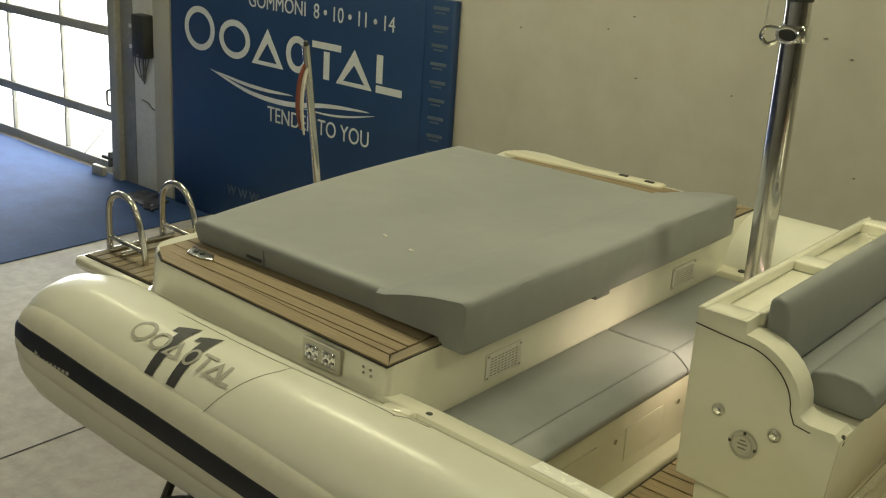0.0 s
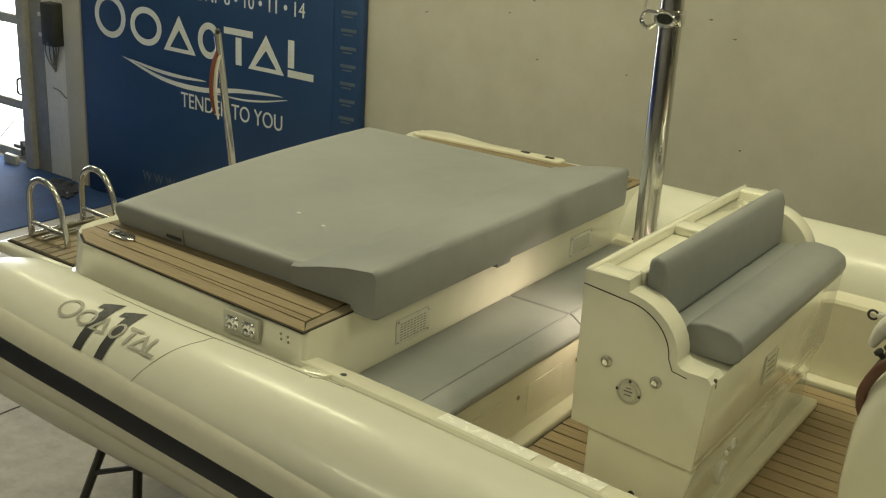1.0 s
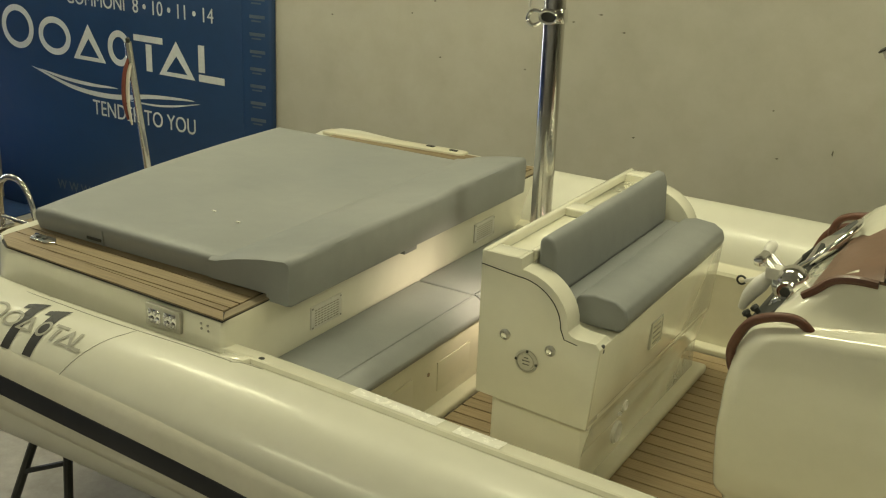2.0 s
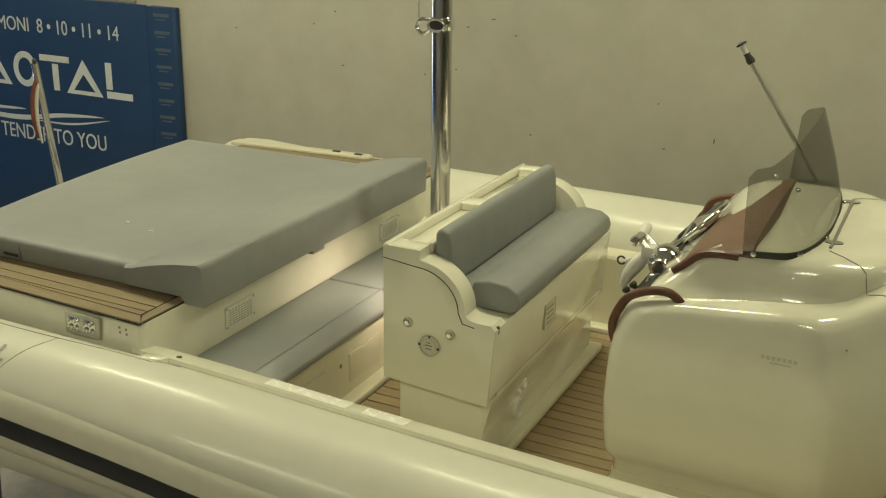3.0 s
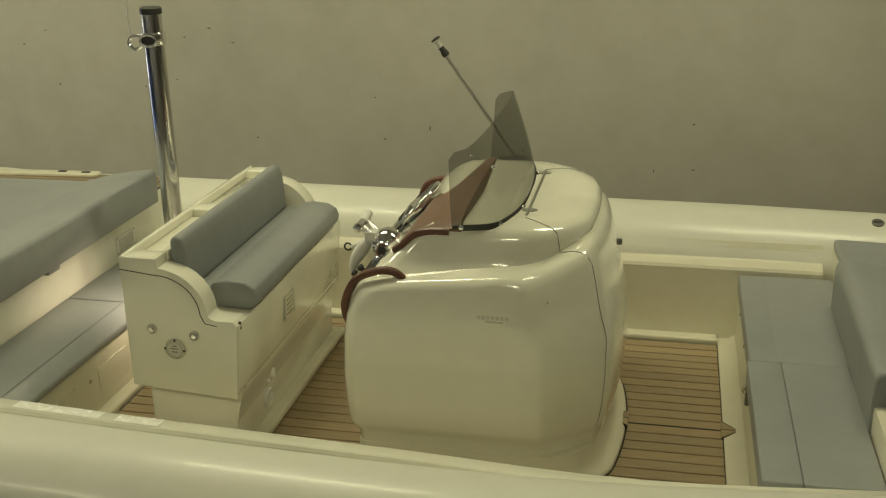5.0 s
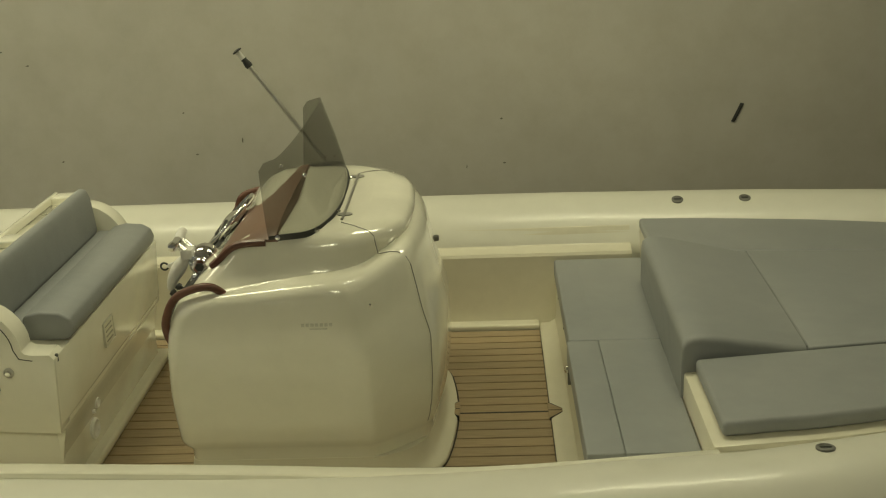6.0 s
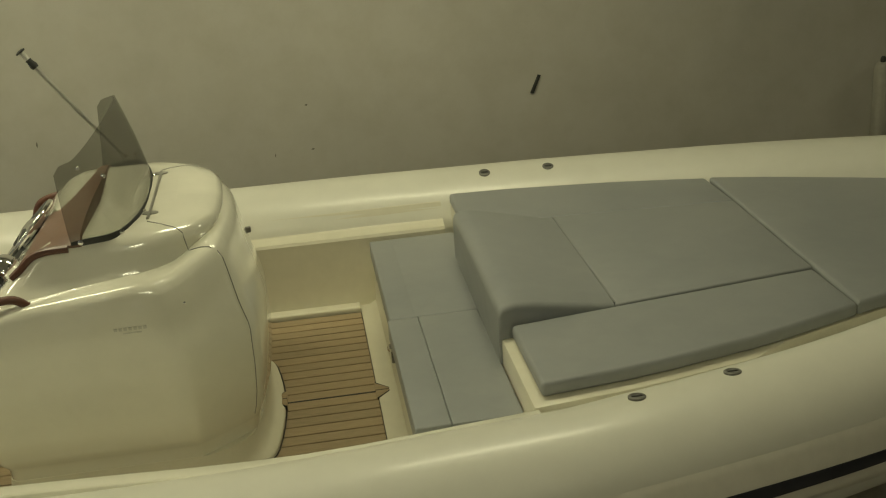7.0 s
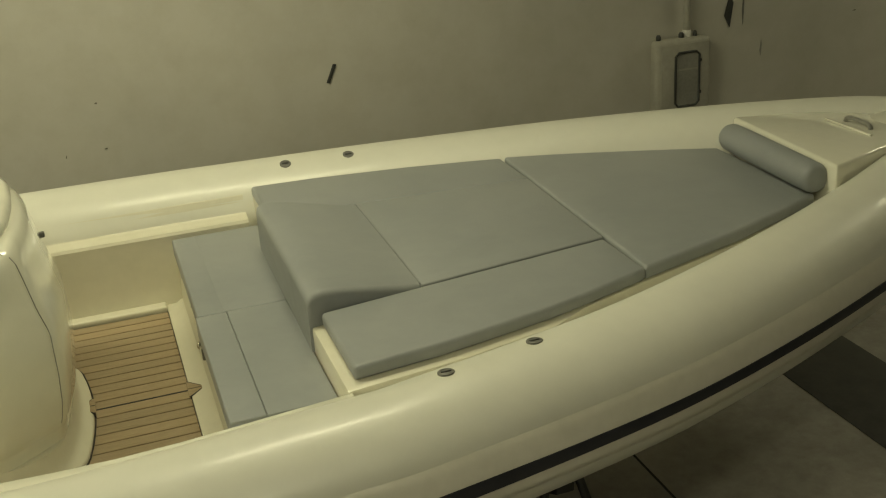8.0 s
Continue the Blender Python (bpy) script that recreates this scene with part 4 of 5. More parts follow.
def sun_pad():
    """One pad whose forward end rises to a head rest."""
    pad = thing("sun_pad", (-4.8, 0, SD_Z + 0.017), "large grey vinyl sun pad with a raised head rest edge", "sun pad")
    z = SD_Z + 0.0165
    top = 0.872
    near, fold, fore = -1.14, -4.45, SD_X1 + 0.115

    def far(x):
        return 0.935 + 0.15 * (x + 5.78) / 1.75

    # cloth stretched over padding: a crown in the middle, a soft round edge all round, two low dents
    n, m, r = 26, 30, 0.028
    edge = [r * (1 - math.cos(math.pi / 2 * k / 4)) for k in range(1, 5)]

    def aft(t):
        return -5.665 - 0.125 * t

    def crown(s, t):
        hump = (math.sin(math.pi * (0.12 + 0.76 * t)) - 0.37) * (1 - 0.75 * s)
        return 0.034 * hump + 0.024 * t * (1 - s) - 0.004 * math.exp(-((s - 0.55) ** 2 + (t - 0.3) ** 2) / 0.02)

    def plan(s, t, inset, z):
        y = near + inset + t * (far(aft(t) + s * (fold - aft(t))) - near - 2 * inset)
        return (aft(t) + inset + s * (fold - 0.001 - aft(t) - inset), y, z)

    bm = bmesh.new()
    grid = [[bm.verts.new(plan(i / n, j / m, r, top + crown(i / n, j / m))) for j in range(m + 1)] for i in range(n + 1)]
    for i in range(n):
        for j in range(m):
            bm.faces.new((grid[i][j], grid[i + 1][j], grid[i + 1][j + 1], grid[i][j + 1]))
    rim = [(i, 0) for i in range(n, 0, -1)] + [(0, j) for j in range(m)] + [(i, m) for i in range(n + 1)]
    last = [grid[i][j] for i, j in rim]
    for inset, drop in ((0.4 * r, 0.25 * r), (0.1 * r, 0.6 * r), (0.0, 1.1 * r), (0.0, 0.05), (0.012, None)):
        row = []
        for i, j in rim:
            s_, t_ = i / n, j / m
            zz = z if drop is None else top + crown(s_, t_) - drop
            row.append(bm.verts.new(plan(s_, t_, inset, zz)))
        for k in range(len(rim) - 1):
            bm.faces.new((last[k], last[k + 1], row[k + 1], row[k]))
        last = row
    under(part("mattress", bm, VINYL, angle=60), pad)
    # the head rest: a wedge that hangs over the deck's edge
    sec = [(fold - 0.05, z + 0.004), (SD_X1 - 0.01, z + 0.004), (SD_X1 - 0.005, 0.735), (fore - 0.014, 0.732), (fore - 0.003, 0.740), (fore, 0.756), (fore + 0.002, 0.925), (fore - 0.004, 0.942), (fore - 0.018, 0.951), (fore - 0.035, 0.951), (fold + 0.26, top + 0.063), (fold + 0.12, top + 0.036), (fold + 0.03, top + 0.011), (fold - 0.002, top + 0.0005), (fold - 0.05, top - 0.006)]
    rings = []
    for k in range(25):
        t = {1: 0.2, 23: 23.8}.get(k, k) / 24
        y = -1.152 + 2.25 * t
        e = 0.012 if k in (0, 24) else 0.0
        sag = 0.006 * math.sin(9 * t + 0.5) * math.sin(math.pi * t)
        rings.append([(x - (e if x > fold + 0.2 else 0), y, zz - (e if zz > 0.85 else -0.5 * e) + (sag if zz > 0.93 else 0) + (crown(1, t) if x < fold + 0.2 and zz > 0.85 else 0)) for x, zz in sec])
    under(part("head_rest", loft(rings), VINYL, angle=40), pad)
    under(part("side_joint", box((-5.192, -1.1435, z + 0.004), (-5.184, -1.136, top - 0.03), 0.001), PIPING), pad)
    for x, y in ((-4.91, -0.66), (-4.70, -0.72)):
        under(part("stitch_tab", box((x - 0.012, y - 0.006, top - 0.002), (x + 0.012, y + 0.006, top + 0.012), 0.002), WHITE_PLASTIC), pad)
    flap = box((SD_X1 + 0.02, -0.20, 0.700), (SD_X1 + 0.09, -0.08, 0.738), 0.008)
    under(part("pull_flap", flap, VINYL, label="small grey pull flap"), pad)
    under(part("zip_pull", box((-5.30, -1.143, z + 0.02), (-5.20, -1.1385, z + 0.035), 0.002), DARK_BOX), pad)


def aft_bench():
    z = 0.34
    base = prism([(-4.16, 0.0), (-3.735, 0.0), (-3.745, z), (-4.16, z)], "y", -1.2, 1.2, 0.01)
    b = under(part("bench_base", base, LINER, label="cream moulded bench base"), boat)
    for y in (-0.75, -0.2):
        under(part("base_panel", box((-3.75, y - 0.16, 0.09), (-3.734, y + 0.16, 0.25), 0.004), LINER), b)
        under(part("screw", lathe([(0.012, 0), (0.012, 0.004), (0.001, 0.005)], (-3.737, y + 0.3, 0.22), Matrix.Rotation(radians(90), 4, "Y"), 10), STEEL), b)
    for y0, y1 in ((-1.19, 0.075), (0.085, 1.19)):
        c = thing("bench_cushion", (-3.95, (y0 + y1) / 2, z), "flat grey vinyl bench cushion with a sewn front edge", "cushion", "aft bench cushions")
        under(part("seat_panel", cushion((-4.14, y0, z + 0.002), (-3.7925, y1, 0.458), 0.012), VINYL), c)
        under(part("front_roll", prism([(-3.792, z + 0.002), (-3.735, z + 0.002), (-3.712, 0.360), (-3.700, 0.385), (-3.703, 0.402), (-3.735, 0.430), (-3.772, 0.454), (-3.792, 0.459)], "y", y0, y1, 0.006, 2), VINYL), c)
        under(part("seam", pipe([(-3.792, y0 + 0.012, 0.4575), (-3.792, y1 - 0.012, 0.4575)], 0.0035, 6), PIPING), c)


def mast():
    x, y = -3.545, 0.32
    top = Vector((-3.565, 0.32, 2.04))

    def at(z):
        return Vector((x, y, 0.0)).lerp(top, z / 2.04)

    m = under(part("mast", pipe([(x, y, 0.004), top], 0.054, 28), STEEL, label="thick polished steel tow post"), boat)
    under(part("mast_foot", lathe([(0.085, 0), (0.085, 0.012), (0.06, 0.02)], (x, y, 0.002)), STEEL), m)
    under(part("end_ledge", box((-4.13, 1.195, 0.38), (-3.50, 1.34, 0.49), 0.02), LINER), boat)
    under(part("screw_eye", lathe([(0.02, 0), (0.02, 0.006), (0.008, 0.012)], (-4.02, 1.26, 0.49), n=12), DARK_BOX), boat)
    under(part("top_cap", lathe([(0.059, 0), (0.059, 0.03), (0.05, 0.036), (0.001, 0.036)], at(2.04)), DARK_BOX), m)
    c = at(1.905)
    under(part("clamp", lathe([(0.062, 0), (0.066, 0.008), (0.066, 0.06), (0.062, 0.068)], c - Vector((0, 0, 0.03))), CHROME), m)
    under(part("clamp_rim", pipe([c + Vector((0.045 * math.cos(a), -0.064, 0.03 * math.sin(a))) for a in (2 * math.pi * k / 20 for k in range(20))], 0.009, 8, True), CHROME), m)
    under(part("clamp_window", box(c + Vector((-0.038, -0.070, -0.024)), c + Vector((0.038, -0.058, 0.024)), 0.02, 3), DARK_BOX), m)
    under(part("hook", pipe(spline([c + Vector(p) for p in ((-0.05, -0.04, -0.03), (-0.09, -0.05, -0.05), (-0.12, -0.05, -0.02), (-0.10, -0.05, 0.02), (-0.05, -0.04, 0.02))], 5), 0.010, 8), CHROME), m)
    under(part("whip_line", pipe([c + Vector((-0.11, -0.05, 0.0)), c + Vector((-0.115, -0.05, 0.6))], 0.006, 8), WHITE_PLASTIC), m)


stern_deck()
boarding_ladder()
flagpole()
sun_pad()
aft_bench()
mast()


# ---- helm seat ----
def helm_seat():
    s = 0.82
    # side outline: upright back, curved arm, low front lip
    arc = [(-3.13 + 0.245 * math.sin(radians(a)), 0.79 + 0.225 * math.cos(radians(a))) for a in range(0, 91, 10)]
    body_out = [(-3.30, 0.402), (-3.305, 1.06), (-3.12, 1.06), (-3.115, 1.012)] + arc + [(-2.87, 0.775), (-2.845, 0.768), (-2.76, 0.768), (-2.74, 0.745), (-2.768, 0.368)]
    seat = under(part("helm_seat", prism([(-3.29, 0.412), (-3.30, 0.43), (-3.30, 1.0), (-3.10, 1.0), (-3.10, 0.80), (-2.80, 0.76), (-2.737, 0.75), (-2.762, 0.40), (-2.775, 0.385)], "y", -s + 0.016, s - 0.016, 0.010, 2), GEL, label="off-white moulded twin helm seat with curved arm rests"), boat)
    for side in (-1, 1):
        a, b = (-s, -s + 0.115) if side < 0 else (s - 0.115, s)
        under(part("arm_side", prism(body_out, "y", a, b, 0.014, 3), GEL, label="curved moulded arm side"), seat)
    # flat underside of the moulding, set in to the plinth
    rings = []
    for dz, d in ((0.03, 0.010), (0.004, 0.002), (-0.002, 0.006), (-0.004, 0.03), (-0.006, 0.05)):
        x0, x1, w, c = -3.30 + 0.5 * d, -2.766 - 0.35 * d, s - d, 0.012
        rings.append([(x, y, 0.402 - 0.034 * (x + 3.30) / 0.53 + dz) for x, y in ((x0 + c, -w), (x1 - c, -w), (x1, -w + c), (x1, w - c), (x1 - c, w), (x0 + c, w), (x0, w - c), (x0, -w + c))])
    under(part("seat_underside", loft(rings), GEL, angle=50), seat)
    slope = prism([(-2.83, 0.20), (-2.83, 0.40), (-2.767, 0.40), (-2.768, 0.368), (-2.774, 0.335), (-2.786, 0.29), (-2.797, 0.235), (-2.802, 0.20)], "y", -s + 0.058, s - 0.052, 0.002, 1)
    under(part("front_slope", slope, GEL), seat)

    # parting line below the arm
    line = [(-3.306, -s - 0.001, 1.0)] + [(-3.13 + 0.21 * math.sin(radians(a)), -s - 0.001, 0.79 + 0.19 * math.cos(radians(a))) for a in range(0, 91, 8)] + [(-2.90, -s - 0.001, 0.752), (-2.84, -s - 0.001, 0.742)]
    under(part("parting_line", pipe(line, 0.0022, 6), CAULK), seat)
    # top tray at the back
    under(part("top_tray", prism([(-3.305, -s + 0.11), (-3.105, -s + 0.11), (-3.105, s - 0.11), (-3.305, s - 0.11)], "z", 0.98, 1.022, 0.004), GEL), seat)
    for lo, hi in (((-3.305, -s + 0.002), (-3.275, s - 0.002)), ((-3.135, -s + 0.11), (-3.105, s - 0.11))):
        under(part("tray_rim", box((lo[0], lo[1], 1.02), (hi[0], hi[1], 1.068), 0.010, 3), GEL), seat)
    for y0, y1 in ((-s + 0.002, -s + 0.1), (-0.06, 0.06), (s - 0.1, s - 0.002)):
        under(part("tray_divider", box((-3.28, y0, 1.02), (-3.13, y1, 1.064), 0.010, 3), GEL), seat)
    # recessed plinth
    plinth = prism([(-3.25, -0.765), (-2.80, -0.765), (-2.80, 0.77), (-3.25, 0.77)], "z", 0.0, 0.385, 0.02, 2)
    under(part("plinth", plinth, GEL, label="recessed moulded seat base"), seat)
    under(part("plinth_trim", prism([(-3.30, -0.76), (-2.736, -0.76), (-2.736, 0.82), (-3.30, 0.82)], "z", 0.0, 0.05, 0.018, 3), LINER), seat)
    under(part("back_cushion", prism([(-3.10, 0.85), (-3.03, 0.85), (-3.008, 0.88), (-3.02, 1.075), (-3.038, 1.127), (-3.075, 1.137), (-3.10, 1.115)], "y", -s + 0.115, s - 0.175, 0.018, 3), VINYL, label="grey vinyl back cushion"), seat)
    under(part("seat_cushion", prism([(-3.04, 0.775), (-2.935, 0.765), (-2.935, 0.868), (-3.02, 0.872)], "y", -s + 0.165, s - 0.145, 0.014, 3), VINYL, label="grey vinyl seat cushion"), seat)
    under(part("front_bolster", prism([(-2.934, 0.765), (-2.735, 0.768), (-2.705, 0.79), (-2.694, 0.83), (-2.708, 0.874), (-2.756, 0.902), (-2.85, 0.910), (-2.92, 0.894), (-2.934, 0.874)], "y", -s + 0.165, s - 0.145, 0.018, 3), VINYL, label="raised grey vinyl seat bolster"), seat)
    # fittings on the side
    for x, z in ((-3.172, 0.706), (-2.958, 0.686)):
        k = under(part("side_knob", lathe([(0.024, 0), (0.025, 0.005), (0.019, 0.008), (0.017, 0.004), (0.011, 0.004), (0.010, 0.016), (0.001, 0.018)], (x, -s, z), FACE_NORTH, 16), BRUSHED, label="small steel fill cap"), seat)
        under(part("cap_centre", lathe([(0.012, 0), (0.012, 0.019), (0.001, 0.020)], (x, -s, z), FACE_NORTH, 10), CHROME), seat)
    under(part("deck_plate", lathe([(0.050, 0), (0.053, 0.004), (0.053, 0.008), (0.044, 0.012), (0.041, 0.006), (0.036, 0.006), (0.034, 0.010), (0.001, 0.010)], (-3.062, -s, 0.610), FACE_NORTH, 28), FAINT, label="round steel inspection plate"), seat)
    for dz, h in ((0.018, 0.010), (0.004, 0.018), (-0.012, 0.015)):
        under(part("plate_marking", box((-3.062 - h, -s - 0.0118, 0.608 + dz), (-3.062 + h, -s - 0.0098, 0.612 + dz)), VALVE), seat)
    under(part("plate_rim", pipe([(-3.062 + 0.0485 * math.cos(a), -s - 0.008, 0.610 + 0.0485 * math.sin(a)) for a in (2 * math.pi * k / 28 for k in range(28))], 0.0018, 6, True), GALV), seat)
    for dx, dz in ((-0.0475, 0.004), (0.0475, -0.004), (0.004, 0.0475)):
        under(part("plate_notch", box((-3.062 + dx - 0.005, -s - 0.0125, 0.610 + dz - 0.005), (-3.062 + dx + 0.005, -s - 0.008, 0.610 + dz + 0.005)), DARK_BOX), seat)
    under(part("lip_latch", box((-2.772, -s + 0.03, 0.715), (-2.738, -s + 0.055, 0.755), 0.006), DARK_BOX), seat)
    # hatch plate and shower on the front face
    fx = -2.752
    under(part("front_hatch", box((fx - 0.02, -0.185, 0.515), (fx + 0.012, -0.045, 0.640), 0.005), LINER, label="small cream louvre plate"), seat)
    for k in range(4):
        under(part("louvre", box((fx + 0.012, -0.165, 0.535 + 0.026 * k), (fx + 0.0150, -0.075, 0.541 + 0.026 * k)), SLOT_SHADE), seat)
    for lo, hi in (((-0.188, 0.512), (-0.182, 0.643)), ((-0.048, 0.512), (-0.042, 0.643)), ((-0.181, 0.512), (-0.049, 0.518)), ((-0.181, 0.637), (-0.049, 0.643))):
        under(part("plate_edge", box((fx + 0.001, lo[0], lo[1]), (fx + 0.0145, hi[0], hi[1]), 0.001, 1), FAINT), seat)
    for y, z, r in ((-0.37, 0.15, 0.055), (-0.30, 0.26, 0.03), (-0.36, 0.24, 0.012)):
        turn = Matrix.Rotation(radians(90), 4, "Y")
        under(part("shower_fitting", lathe([(r, 0), (r, 0.01), (r * 0.8, 0.018), (r * 0.6, 0.01), (0.001, 0.01)], (-2.80, y, z), turn, 20), WHITE_PLASTIC, label="white round shower fitting"), seat)
    under(part("plinth_plug", lathe([(0.014, 0), (0.014, 0.004), (0.001, 0.006)], (-3.02, -0.765, 0.14), FACE_NORTH, 12), DARK_BOX), seat)
    seat.location.y += 0.05


# ---- helm console ----
def flatten(pts, xf, hw, rf, flat):
    """Draw the round forward corners towards their chords, which leaves a facet with two soft edges."""
    out = []
    for x, y in pts:
        if x > xf - rf and abs(y) > hw - rf:
            u, v = (x - (xf - rf)) / rf, (abs(y) - (hw - rf)) / rf
            d = max(u + v - 1, 0) * 0.5 * flat
            x, y = x - d * rf, math.copysign(abs(y) - d * rf, y)
        out.append((x, y))
    return out


def console_ring(z, xa, xf, hw, ra, rf, bulge, n=9, m=9, flat=0.0):
    """A plan section: square-cornered aft, rounded and bowed forward."""
    pts = []
    for k in range(m):                                     # aft edge, port to starboard
        t = k / (m - 1)
        pts.append((xa, (hw - ra) * (1 - 2 * t)))
    for k in range(1, n):                                  # aft starboard corner
        a = radians(180 + 90 * k / n)
        pts.append((xa + ra + ra * math.cos(a), -hw + ra + ra * math.sin(a)))
    for k in range(m):                                     # starboard side
        t = k / (m - 1)
        pts.append((xa + ra + t * (xf - rf - xa - ra), -hw))
    for k in range(1, n):
        a = radians(270 + 90 * k / n)
        pts.append((xf - rf + rf * math.cos(a), -hw + rf + rf * math.sin(a)))
    for k in range(m):
        t = k / (m - 1)
        pts.append((xf, (-hw + rf) * (1 - 2 * t)))
    for k in range(1, n):
        a = radians(90 * k / n)
        pts.append((xf - rf + rf * math.cos(a), hw - rf + rf * math.sin(a)))
    for k in range(m):
        t = k / (m - 1)
        pts.append((xf - rf - t * (xf - rf - xa - ra), hw))
    for k in range(1, n):
        a = radians(90 + 90 * k / n)
        pts.append((xa + ra + ra * math.cos(a), hw - ra + ra * math.sin(a)))
    if flat:
        pts = flatten(pts, xf, hw, rf, flat)
    mid = 0.5 * (xa + xf)
    return [(x + (bulge * (1 - (y / hw) ** 2) if x > mid else 0) * min(1, max(0, (x - mid) / max(xf - mid, 1e-6))), y, z) for x, y in pts]


def interp_rows(rows, zs):
    rows = np.array(rows)
    return [[z] + [float(np.interp(z, rows[:, 0], rows[:, c])) for c in range(1, rows.shape[1])] for z in zs]


def console():
    # z, aft x, forward x, half width, aft radius, forward radius, bow of the front
    body = [(0.0, -2.195, -1.14, 0.672, 0.05, 0.20, 0.09), (0.14, -2.197, -1.135, 0.682, 0.05, 0.20, 0.10), (0.215, -2.20, -1.128, 0.692, 0.05, 0.21, 0.11), (0.235, -2.212, -1.125, 0.703, 0.05, 0.212, 0.115), (0.262, -2.230, -1.121, 0.720, 0.05, 0.215, 0.121), (0.285, -2.237, -1.119, 0.727, 0.052, 0.216, 0.123),
            (0.38, -2.245, -1.11, 0.738, 0.06, 0.22, 0.13), (0.52, -2.252, -1.108, 0.748, 0.07, 0.225, 0.14), (0.72, -2.245, -1.115, 0.750, 0.08, 0.22, 0.14),
            (0.82, -2.235, -1.143, 0.746, 0.09, 0.22, 0.13), (0.90, -2.212, -1.167, 0.740, 0.10, 0.22, 0.12), (0.95, -2.19, -1.183, 0.734, 0.11, 0.22, 0.115), (0.974, -2.175, -1.195, 0.726, 0.12, 0.225, 0.11),
            (0.988, -2.155, -1.208, 0.714, 0.13, 0.23, 0.105), (0.997, -2.125, -1.225, 0.696, 0.13, 0.24, 0.10), (1.004, -2.08, -1.25, 0.66, 0.13, 0.26, 0.09), (1.012, -2.03, -1.26, 0.60, 0.12, 0.30, 0.08)]
    rings = []
    for r in body:
        lift = min(max((r[0] - 0.80) / 0.2, 0), 1)
        ring = []
        for x, y, z in console_ring(*r, flat=0.8):
            q = min(max((x + 1.34) / 0.30, 0), 1)
            ring.append((x, y, z + lift * (0.0957 * max(x + 2.12, 0) - 0.008 + 0.105 * q * (2 - q) * 0.5 + 0.05 * q * q)))
        rings.append(ring)
    cap = [(0.99, -2.13, -1.235, 0.662, 0.10, 0.32, 0.08), (1.012, -2.12, -1.235, 0.642, 0.10, 0.32, 0.08), (1.035, -2.10, -1.235, 0.618, 0.10, 0.33, 0.08), (1.07, -2.06, -1.235, 0.595, 0.09, 0.33, 0.075), (1.11, -2.01, -1.225, 0.58, 0.08, 0.33, 0.075),
           (1.15, -1.97, -1.205, 0.57, 0.07, 0.32, 0.075), (1.185, -1.92, -1.195, 0.555, 0.07, 0.31, 0.07), (1.212, -1.86, -1.215, 0.535, 0.07, 0.30, 0.06),
           (1.228, -1.78, -1.275, 0.49, 0.07, 0.27, 0.05), (1.236, -1.68, -1.36, 0.42, 0.05, 0.20, 0.03)]
    cap_rings = [[(x, y, z + 0.085 * max(y, 0) * min(max((z - 1.0) / 0.1, 0), 1)) for x, y, z in console_ring(*r)] for r in cap]
    shell = add(loft(rings), loft(cap_rings))
    tree = BVHTree.FromBMesh(shell)
    shell.free()

    def on_top(x, y, lift=0.0015):
        """The place on the shell straight below a point of the plan."""
        return tree.ray_cast(Vector((x, y, 2.0)), Vector((0, 0, -1)))[0] + Vector((0, 0, lift))

    def on_front(y, z, lift=0.0015):
        """The place on the shell's forward face at a height."""
        return tree.ray_cast(Vector((0.0, y, z)), Vector((-1, 0, 0)))[0] + Vector((lift, 0, 0))

    def on_side(x, z, lift=0.0015):
        """The place on the shell's starboard side at a height."""
        return tree.ray_cast(Vector((x, -3.0, z)), Vector((0, 1, 0)))[0] + Vector((0, -lift, 0))

    con = under(part("console", loft(rings), GEL, label="rounded off-white moulded helm console", angle=50), boat)
    under(part("console_cap", loft(cap_rings), GEL, label="raised rounded console hood", angle=60), con)
    # dashboard and instrument panel
    dash = prism([(-2.28, 0.74), (-2.275, 0.85), (-2.225, 0.925), (-1.995, 1.12), (-1.95, 1.10), (-1.95, 0.9), (-2.18, 0.7)], "y", -0.53, 0.55, 0.012)
    under(part("dashboard", dash, DARK_BOX, label="dark sloping dashboard"), con)
    rings = []
    for y, h in ((-0.545, 0.022), (-0.50, 0.05), (-0.40, 0.068), (-0.25, 0.08), (0.0, 0.09), (0.3, 0.09), (0.50, 0.09), (0.57, 0.06)):
        rings.append([(-2.03, y, 1.09), (-2.0, y, 1.135), (-1.96, y, 1.168), (-1.86, y, 1.192 + 0.35 * h), (-1.76, y, 1.19 + 0.95 * h), (-1.72, y, 1.19 + h), (-1.70, y, 1.16 + 0.7 * h), (-1.72, y, 1.05)])
    under(part("instrument_pod", loft(rings), DASH, label="reddish-brown instrument panel", angle=35), con)
    under(part("pod_trim", pipe(spline([(-2.03, -0.545, 1.09), (-1.985, -0.55, 1.128), (-1.93, -0.55, 1.178), (-1.86, -0.55, 1.196), (-1.77, -0.55, 1.198)], 5), 0.018, 8), MAHOGANY, label="mahogany trim strip"), con)
    # wooden grab rails
    for side in (-1, 1):
        rail = spline([(-2.211, side * 0.68, 0.760), (-2.234, side * 0.68, 0.815), (-2.233, side * 0.68, 0.885), (-2.182, side * 0.68, 0.986), (-2.09, side * 0.68, 1.033), (-2.005, side * 0.675, 1.036), (-1.945, side * 0.665, 0.985)], 6)
        under(part("grab_rail", pipe(rail, 0.019, 12), MAHOGANY, label="bent mahogany grab rail"), con)
    under(part("pod_rail", pipe(spline([(-2.15, 0.60, 0.98), (-2.16, 0.60, 1.02), (-2.118, 0.60, 1.09), (-1.998, 0.60, 1.125), (-1.85, 0.60, 1.15)], 6), 0.018, 10), MAHOGANY), con)
